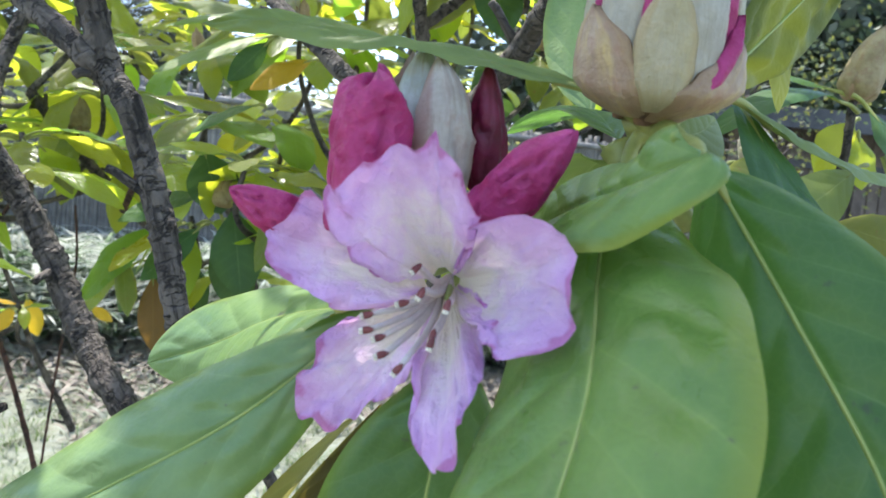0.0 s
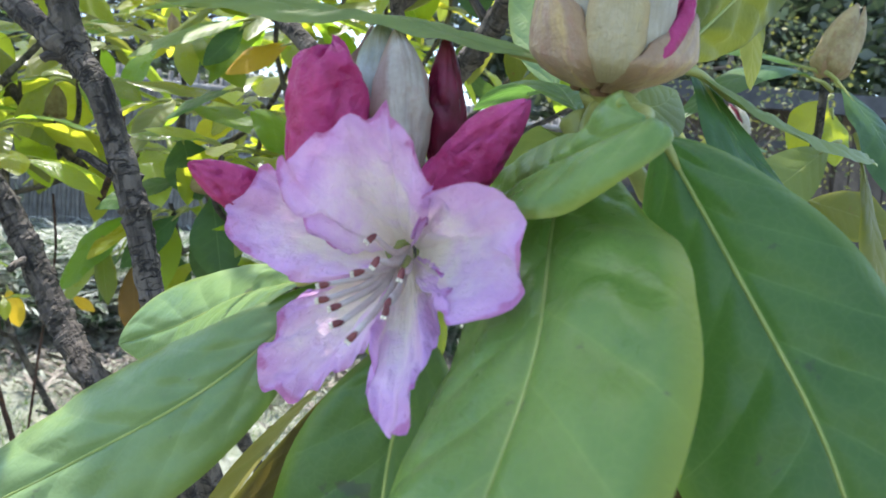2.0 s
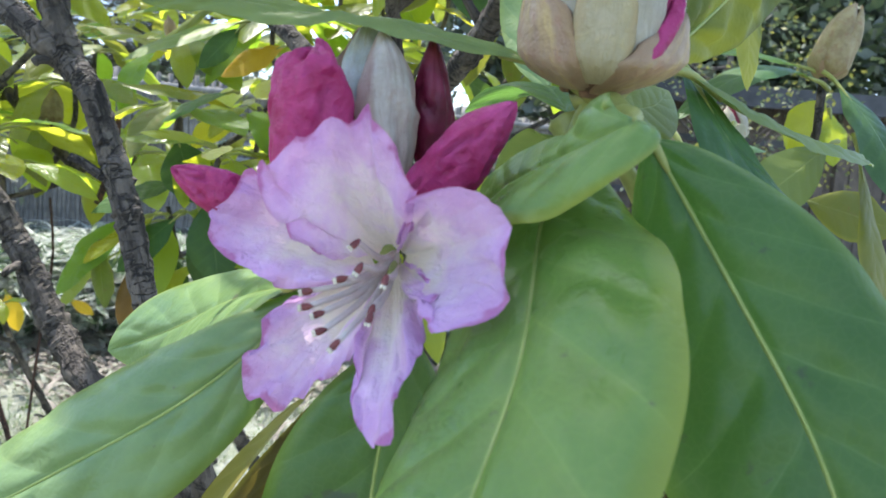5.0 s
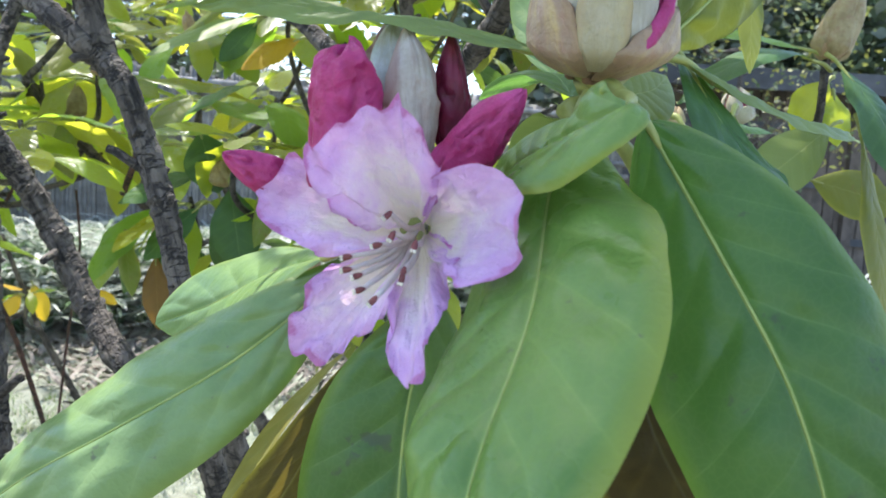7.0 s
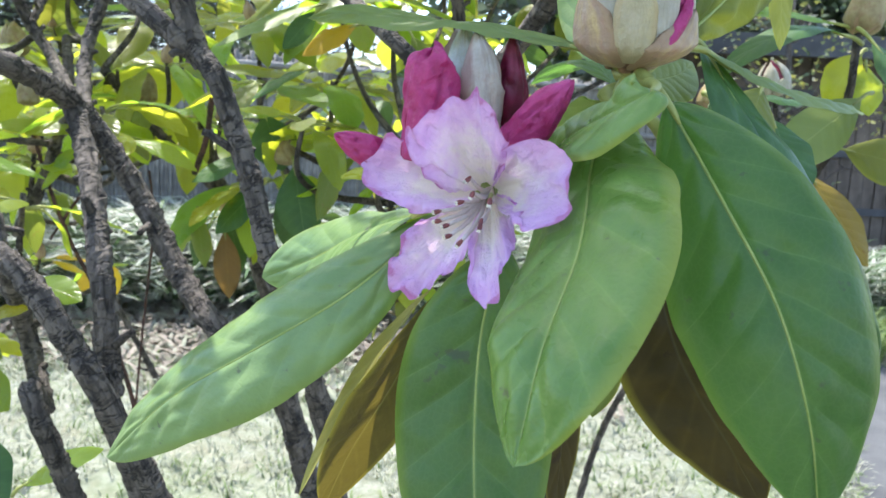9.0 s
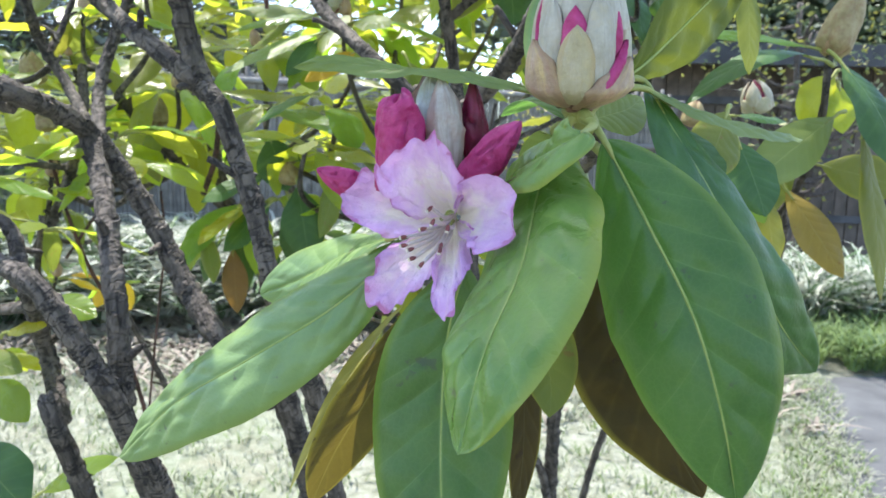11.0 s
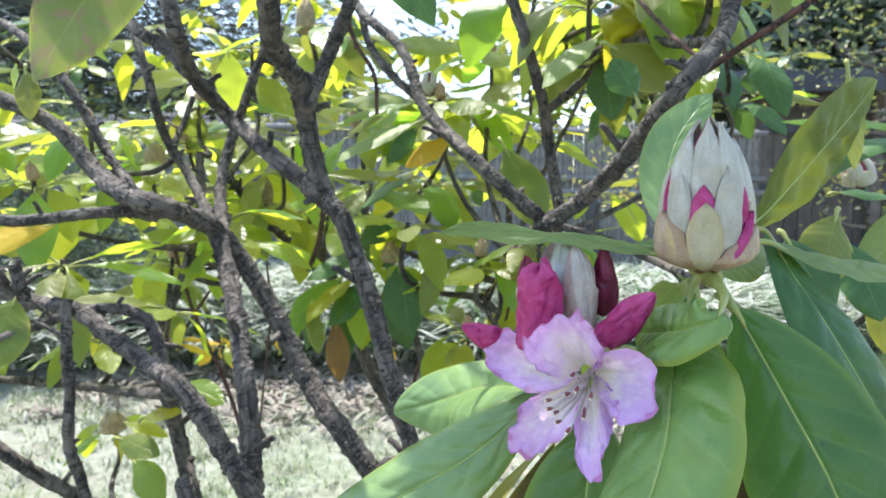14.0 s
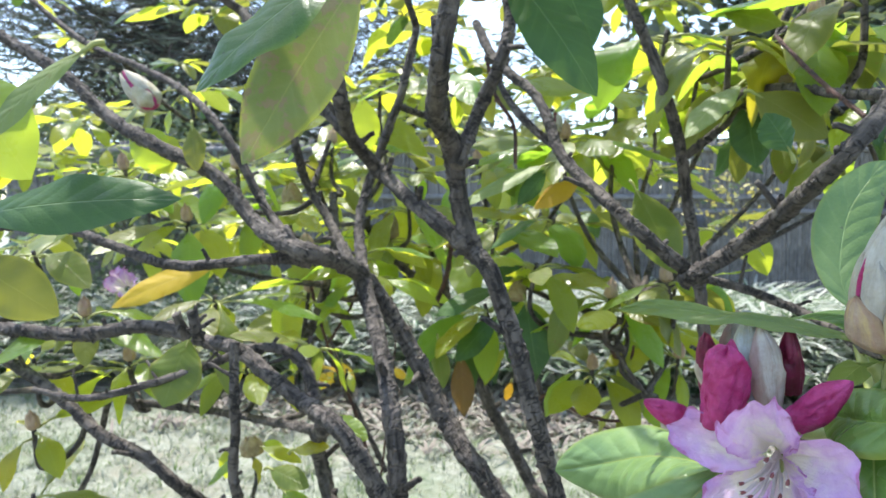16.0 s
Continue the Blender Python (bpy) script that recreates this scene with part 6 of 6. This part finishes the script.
# the farther side of the bush, leaf behind leaf
rng = random.Random(77)
for i in range(250):
    x, y = rng.uniform(-1.7, 0.42), rng.uniform(0.9, 2.1)
    z = 1.20 + 0.85 * rng.random() + 0.35 * (x > 0.1)
    if x < -0.85 and z > 1.45 and i % 3:
        continue
    whorl(shrub, (x * (0.6 + 0.4 * y), y, z), 300 + i, rng.randint(6, 9), rng.uniform(0.10, 0.14), (rng.uniform(-0.3, 0.3), rng.uniform(-0.4, 0.2), 1), 0.4, GREENS if x < 0.1 and i % 4 else DARKS, far=True)
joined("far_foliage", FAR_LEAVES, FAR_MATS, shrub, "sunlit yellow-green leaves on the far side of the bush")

# single leaves that stand out
UPF = (0, -0.5, 0.8)
for base, tip, width, up, mat, sag, label in [
    ((-0.1886, 0.1700, 1.3943), (-0.2390, 0.1180, 1.3286), .040, (-0.3, -0.9, 0.3), LEAF_FRONT, .06, "big green leaf hanging close in front"),
    ((-0.1961, 0.1996, 1.4016), (-0.2480, 0.1661, 1.3003), .043, (0.3, -0.9, -0.2), LEAF_STAINED, .05, "olive leaf with pinkish stains, its sunlit edge painted yellow"),
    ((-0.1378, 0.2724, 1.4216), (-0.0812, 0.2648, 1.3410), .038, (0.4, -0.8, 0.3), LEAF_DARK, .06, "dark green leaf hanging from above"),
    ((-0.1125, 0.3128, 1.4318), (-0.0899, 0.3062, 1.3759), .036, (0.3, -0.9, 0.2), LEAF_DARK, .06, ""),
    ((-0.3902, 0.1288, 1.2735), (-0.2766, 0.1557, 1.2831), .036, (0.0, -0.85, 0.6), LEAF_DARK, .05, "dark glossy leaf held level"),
    ((-0.4391, 0.1707, 1.3581), (-0.3841, 0.1636, 1.2945), .050, (0.2, -0.9, 0.1), LEAF_BG2, .05, "round yellow-green leaf lit from behind"),
    ((-0.3235, 0.1451, 1.3596), (-0.3571, 0.1098, 1.3051), .016, (0.3, -0.7, 0.7), LEAF_PALE, .08, "narrow grey-green leaf close in front"),
    ((-0.5130, 0.2240, 1.2440), (-0.4498, 0.2420, 1.2022), .042, (0.1, -0.9, 0.4), LEAF_OLIVE, .05, "olive leaf in half shade"),
    ((-0.4908, 0.4825, 1.2199), (-0.5810, 0.4296, 1.1773), .034, (0.1, -0.8, 0.6), LEAF_YELLOW, .05, "orange-yellow dying leaf"),
    ((-0.4269, 0.3527, 1.1679), (-0.4337, 0.3262, 1.1153), .046, (0.2, -0.95, 0.1), LEAF_OLIVE, .04, "hanging olive leaf"),
    ((-0.5960, 0.4780, 1.3610), (-0.5471, 0.4811, 1.3241), .044, (0.1, -0.95, 0.2), LEAF_BG2, .04, ""),
    ((-0.5057, 0.4653, 1.3624), (-0.4940, 0.4556, 1.3143), .024, (0.2, -0.95, 0.1), LEAF_OLIVE, .04, ""),
    ((-0.0781, 0.6424, 1.2987), (-0.0346, 0.6301, 1.2099), .050, (0.3, -0.9, 0.2), LEAF_OLIVE, .05, "olive leaf hanging by the fork"),
    ((0.0136, 0.5088, 1.3837), (-0.0313, 0.4702, 1.3354), .030, (-0.3, -0.7, 0.7), LEAF_PALE, .06, "pale grey-green leaf catching the sky"),
    ((0.0185, 0.5306, 1.3690), (0.0267, 0.5087, 1.3121), .036, (0.2, -0.95, 0.1), LEAF_DARK, .04, ""),
    ((0.0221, 0.4898, 1.3723), (0.0737, 0.4726, 1.3325), .040, (-0.1, -0.9, 0.4), LEAF_OLIVE, .05, ""),
    ((0.0459, 0.5224, 1.4353), (0.1029, 0.5179, 1.4033), .034, (0.0, -0.7, 0.8), LEAF_BG, .08, ""),
    ((-0.0021, 0.5074, 1.4448), (0.0431, 0.5000, 1.4277), .030, (0.0, -0.9, 0.5), LEAF_OLIVE, .05, ""),
    ((-0.2060, 0.6876, 1.1659), (-0.1867, 0.6678, 1.0826), .050, (0.2, -0.95, 0.2), LEAF_DARK, .04, ""),
    ((-0.3072, 0.7550, 1.0823), (-0.3007, 0.7521, 0.9992), .032, (0.3, -0.9, 0.1), LEAF_RUST, .03, "rust-brown dying leaf"),
    ((-0.3364, 0.7468, 1.1035), (-0.3280, 0.7455, 1.0370), .034, (-0.4, -0.9, 0.1), LEAF_OLIVE, .03, ""),
    ((-0.2496, 0.7246, 1.1413), (-0.2997, 0.7048, 1.0840), .036, (0.1, -0.8, 0.6), LEAF_DARK, .05, ""),
    ((-0.2502, 0.7266, 1.1771), (-0.3246, 0.7002, 1.1413), .036, (0.1, -0.5, 0.9), LEAF_DARK, .05, ""),
    ((-0.7009, 1.1986, 0.9545), (-0.6804, 1.2013, 0.8889), .034, (0.3, -0.9, 0.1), LEAF_YELLOW, .03, "bright yellow leaf"),
    ((-0.7177, 1.1921, 0.9366), (-0.7442, 1.1809, 0.8948), .026, (0.3, -0.9, 0.1), LEAF_YELLOW, .03, ""),
    ((-0.5852, 1.1835, 0.9538), (-0.5496, 1.1935, 0.9284), .020, (0.3, -0.7, 0.6), LEAF_YELLOW, .03, ""),
    ((-0.2951, 1.0164, 0.9858), (-0.3036, 1.0116, 0.9524), .016, (0.5, -0.8, 0.1), LEAF_YELLOW, .03, ""),
    ((-0.1786, 0.6665, 1.3283), (-0.2658, 0.6222, 1.2795), .030, (0.1, -0.45, 0.9), LEAF_PALE, .05, "long pale leaf on the far twig"),
    ((-0.1874, 0.6870, 1.3523), (-0.2680, 0.6458, 1.3246), .028, (0.1, -0.4, 0.9), LEAF_BG, .05, ""),
    ((-0.1785, 0.6662, 1.3232), (-0.2077, 0.6459, 1.2816), .022, (0.6, -0.8, 0.2), LEAF_DARK, .05, ""),
    ((-0.1391, 0.6743, 1.3118), (-0.1914, 0.6596, 1.2775), .032, (0.0, -0.7, 0.6), LEAF_YELLOW, .06, "orange-yellow curled leaf"),
    ((-0.1892, 0.6798, 1.2663), (-0.2391, 0.6451, 1.2311), .026, (-0.1, -0.4, 1.0), LEAF_FRONT, .08, "glossy leaf glinting in the sun"),
    ((-0.2410, 0.6952, 1.2194), (-0.2203, 0.6952, 1.1586), .050, (0.2, -0.9, 0.2), LEAF_DARK, .04, ""),
    ((-0.2322, 0.7429, 1.1457), (-0.2062, 0.7415, 1.0512), .048, (0.1, -0.95, 0.2), LEAF_DARK, .04, "dark green hanging leaf"),
    ((-0.4325, 0.7188, 1.4248), (-0.4229, 0.7152, 1.3497), .040, (0.2, -0.9, 0.1), LEAF_BG2, .03, ""),
    ((-0.6072, 0.5195, 1.3611), (-0.5773, 0.5230, 1.3182), .052, (0.1, -0.95, 0.2), LEAF_BG2, .03, "round sunlit yellow-green leaf"),
    # twigs to the right of the flower
    ((0.1907, 0.4482, 1.3407), (0.1955, 0.4391, 1.2676), .022, (0.4, -0.9, 0.1), LEAF_OLIVE, .03, "narrow hanging yellow-brown leaf"),
    ((0.2719, 0.5095, 1.2906), (0.1554, 0.4531, 1.2470), .030, (0.0, -0.35, 1.0), LEAF_DARK, .16, "dark glossy arched leaf"),
    ((0.2753, 0.5317, 1.3029), (0.1655, 0.5231, 1.3107), .024, (0.0, -0.5, 0.9), LEAF_BG, .04, "level green leaf"),
    ((0.2904, 0.5109, 1.2886), (0.3263, 0.4606, 1.1899), .046, (0.3, -0.8, 0.4), LEAF_DARK, .08, "dark blue-green drooping leaf"),
    ((0.3048, 0.5521, 1.2844), (0.2754, 0.5440, 1.2423), .034, (0.1, -0.9, 0.1), LEAF_BG2, .03, ""),
    ((0.3090, 0.5512, 1.2747), (0.3140, 0.5462, 1.2331), .028, (0.1, -0.9, 0.1), LEAF_BG2, .03, ""),
    ((0.2968, 0.5262, 1.2463), (0.2159, 0.4907, 1.1843), .042, (0.2, -0.8, 0.5), LEAF_PALE, .06, "grey-green leaf with a dull bloom"),
    ((0.2661, 0.5357, 1.1848), (0.3100, 0.5098, 1.1123), .036, (0.2, -0.9, 0.2), LEAF_OCHRE, .03, "ochre yellow hanging leaf"),
    ((0.2643, 0.5752, 1.1789), (0.2752, 0.5666, 1.1060), .030, (0.3, -0.9, 0.1), LEAF_OLIVE, .03, ""),
    ((0.2089, 0.5130, 1.2046), (0.2341, 0.4887, 1.1571), .032, (0.3, -0.9, 0.2), LEAF_BG, .04, ""),
    ((0.3093, 0.5060, 1.2385), (0.3198, 0.4686, 1.1005), .030, (0.5, -0.85, 0.1), LEAF_OLIVE, .03, "long narrow olive leaf"),
    ((0.3047, 0.5620, 1.2058), (0.3704, 0.5451, 1.1874), .046, (0.1, -0.9, 0.4), LEAF_OLIVE, .04, ""),
    ((0.2459, 0.6236, 1.2514), (0.2989, 0.6276, 1.2467), .020, (0.1, -0.4, 0.9), LEAF_DARK, .04, ""),
    ((0.3005, 0.6014, 1.2000), (0.2478, 0.5904, 1.1508), .030, (0.1, -0.9, 0.3), LEAF_OLIVE, .04, ""),
    ((0.1188, 0.3258, 1.2253), (0.1388, 0.3054, 1.1822), 0.034, (0.2, -0.9, 0.2), LEAF_DARK, .05, ""),
    ((0.1629, 0.3755, 1.2375), (0.1426, 0.3477, 1.1926), 0.036, (0.2, -0.9, 0.2), LEAF_OLIVE, .05, ""),
    ((0.1705, 0.3754, 1.2192), (0.1844, 0.3535, 1.1718), 0.036, (0.2, -0.9, 0.2), LEAF_DARK, .05, ""),
    ((0.1552, 0.4101, 1.1805), (0.1797, 0.3906, 1.1377), 0.036, (0.2, -0.9, 0.2), LEAF_OLIVE, .05, ""),
    # low leaves beside the stems
    ((-0.3580, 0.4450, 0.9088), (-0.2844, 0.4365, 0.9493), 0.024, (0.0, -0.6, 0.8), LEAF_BG2, .06, ""),
    ((-0.3885, 0.4354, 1.0103), (-0.3452, 0.4155, 0.9843), 0.03, (0.2, -0.9, 0.3), LEAF_BG, .06, ""),
    ((-0.3575, 0.4665, 1.0731), (-0.3061, 0.4495, 1.0628), 0.026, (0.0, -0.7, 0.7), LEAF_BG2, .06, ""),
    ((-0.3336, 0.3375, 0.9994), (-0.2799, 0.3174, 0.9646), 0.044, (0.2, -0.9, 0.3), LEAF_DARK, .06, ""),
    ((-0.3800, 0.4411, 1.0484), (-0.3343, 0.4263, 1.0597), 0.02, (0.0,-0.5,0.8), LEAF_BG2, .06, ""),
    ((-0.4033, 0.4365, 1.0290), (-0.3517, 0.4200, 1.0227), 0.024, (0.0,-0.7,0.7), LEAF_OLIVE, .06, ""),
    # two unseen leaves added above the view to keep sun spots off the front leaf
    ((-0.1239, 0.2703, 1.5886), (-0.0519, 0.2163, 1.5886), .040, (-0.27, 0.3, 0.91), LEAF_BG, .03, ""),
    ((-0.1301, 0.2874, 1.6373), (-0.0674, 0.2331, 1.5729), .042, (-0.27, 0.3, 0.91), LEAF_BG, .03, ""),
    # leaves at the upper edge of the view
    ((-0.2861, 0.7703, 1.3800), (-0.1997, 0.7761, 1.3527), .034, UPF, LEAF_BG, .05, ""),
    ((0.0364, 0.3914, 1.3166), (0.0198, 0.3929, 1.3441), .034, UPF, LEAF_DARK, .05, ""),
]:
    side_leaf(shrub, base, tip, width, up, mat, sag, label=label)

# small flower buds on the twigs behind
TIGHT = [(0.0, 0.5, a, 50, .0009, SCALE_BROWN) for a in (0, 90, 180, 270)] + [(0.25, 0.95, a, 52, .0005, SCALE_BROWN) for a in (45, 135, 225, 315)]
OPENING = [(0.0, 0.5, a, 45, .0009, SCALE) for a in (10, 100, 190, 280)] + [(0.3, 0.95, a, 36, .0005, SCALE_WHITE) for a in (55, 145, 235, 325)]
for base, tip, r, scales, core in [
    ((0.2897, 0.5322, 1.2970), (0.3143, 0.5420, 1.3557), .0135, TIGHT, SCALE_TAN),
    ((0.2882, 0.6788, 1.2580), (0.2779, 0.6722, 1.2923), .0150, OPENING, WINE),
    ((0.2046, 0.6185, 1.2397), (0.2078, 0.6221, 1.2657), .0100, TIGHT, SCALE_TAN),
    ((-0.5415, 0.4548, 1.3807), (-0.5749, 0.4462, 1.4180), .0130, OPENING, MAGENTA),
    ((-0.1869, 0.7709, 1.3709), (-0.1860, 0.7736, 1.4031), .0110, OPENING, WINE),
    ((-0.2216, 0.5438, 1.4837), (-0.2273, 0.5433, 1.5060), .01, TIGHT, SCALE_TAN),
    ((-0.4494, 0.8542, 1.2317), (-0.4501, 0.8573, 1.2734), .0130, TIGHT, SCALE_TAN),
    ((-0.5598, 0.7604, 1.2763), (-0.5665, 0.7620, 1.3168), .0140, TIGHT, SCALE_TAN),
    ((-0.5914, 0.6954, 0.9322), (-0.5971, 0.6965, 0.9624), .0150, TIGHT, SCALE_TAN),
    ((-0.4990, 0.6874, 1.2174), (-0.5023, 0.6889, 1.2460), .0100, TIGHT, SCALE_TAN),
    ((-0.2204, 0.6957, 1.1653), (-0.2176, 0.6989, 1.1977), .0120, TIGHT, SCALE_TAN),
    ((-0.3026, 0.6457, 1.4251), (-0.3014, 0.6492, 1.4664), .0100, TIGHT, SCALE_TAN),
    ((0.0510, 0.5383, 1.3844), (0.0568, 0.5419, 1.4139), .0130, TIGHT, SCALE_TAN),
]:
    flower_bud(shrub, base, tip, r, scales, core, 4.0)
for pts, radii in [
    ([(0.2907, 0.5321, 1.2961), (0.2885, 0.5288, 1.2723), (0.2906, 0.5358, 1.2468), (0.3004, 0.5812, 1.2004), (0.2911, 0.6520, 1.1287), (0.2309, 0.7145, 1.0281), (0.16, 0.90, 0.7), (0.12, 0.95, -0.05)], (.0040, .005, .008, .012)),
    ([(0.2882, 0.6786, 1.2568), (0.2986, 0.6852, 1.2227), (0.3403, 0.7196, 1.1481), (0.3545, 0.7639, 1.0906)], (.004, .006)),
    ([(0.0996, 0.6798, 1.0051), (0.0991, 0.7444, 0.8805), (0.1063, 0.8262, 0.7272), (0.1031, 0.9169, 0.4943), (0.12, 0.95, -0.05)], (.010, .013)),
    ([(0.0620, 0.7576, 0.8511), (0.0893, 0.7745, 0.8072), (0.1063, 0.8262, 0.7272)], (.006, .008)),
]:
    branch(shrub, pts, radii)

# unseen whorls and branches added above the view to shade the leaves below
SHADE_ROOTS = [Vector(p) for p in ((-0.1510, 0.2255, 1.4140), (-0.1731, 0.4121, 1.4827), (-0.2818, 0.3195, 1.4034), (-0.1034, 0.5863, 1.5505), (0.0898, 0.3417, 1.3880))]
for i, c in enumerate([(-0.09, 0.265, 1.64), (-0.37, 0.25, 1.66), (0.03, 0.4, 1.7), (-0.08, 0.44, 1.78), (0.17, 0.35, 1.66), (-0.34, 0.49, 1.72), (0.08, 0.24, 1.6), (-0.49, 0.35, 1.62), (0.3, 0.47, 1.72), (-0.04, 0.54, 1.84), (-0.13, 0.29, 1.74), (0.0, 0.25, 1.68), (0.25, 0.7, 1.72), (0.38, 0.66, 1.75), (0.15, 0.62, 1.74), (0.45, 0.55, 1.7), (-0.06, 0.2, 1.62), (-0.093, 0.285, 1.660), (-0.165, 0.31, 1.8), (-0.07, 0.3, 1.76)]):
    whorl(shrub, c, 700 + i, 4 if i in (10, 17) else 8, 0.105, (0.2 * math.sin(i), -0.1, 1), 0.45, GREENS)
    root = min(SHADE_ROOTS, key=lambda p: (p - Vector(c)).length)
    mesh_part("branch", tube([root, root.lerp(Vector(c), 0.5) + Vector((0.01, 0.02, 0.03)), (c[0], c[1] + 0.02, c[2] - 0.05), c], (.0045, .0034), 10, .006, .1, 70.0), BARK, shrub)

# an opened flower far back in the bush
far_flower = mesh_part("flower_truss", tube([(-0.7252, 0.5917, 1.1493), (-0.7132, 0.5860, 1.1652), (-0.7033, 0.5795, 1.1786)], (.004, .005), 8), STEM, shrub, "small pale pink open flower far back")
for k, (dx, dz) in enumerate(((-.034, .004), (-.018, .026), (.012, .028), (.034, .008), (.004, -.018))):
    c = Vector((-0.6886, 0.5637, 1.1820))
    d, e = Vector((dx, 0, dz)) * 0.7, Vector((-dz, 0, dx)).normalized() * 0.011
    petal(far_flower, c + Vector((0, .012, -.006)), [c + d * 0.55 + e, c + d * 0.95 + e * 0.75, c + d * 1.08 + Vector((0, -.004, 0)), c + d * 0.95 - e * 0.75, c + d * 0.55 - e], 20 + k, 0.003)
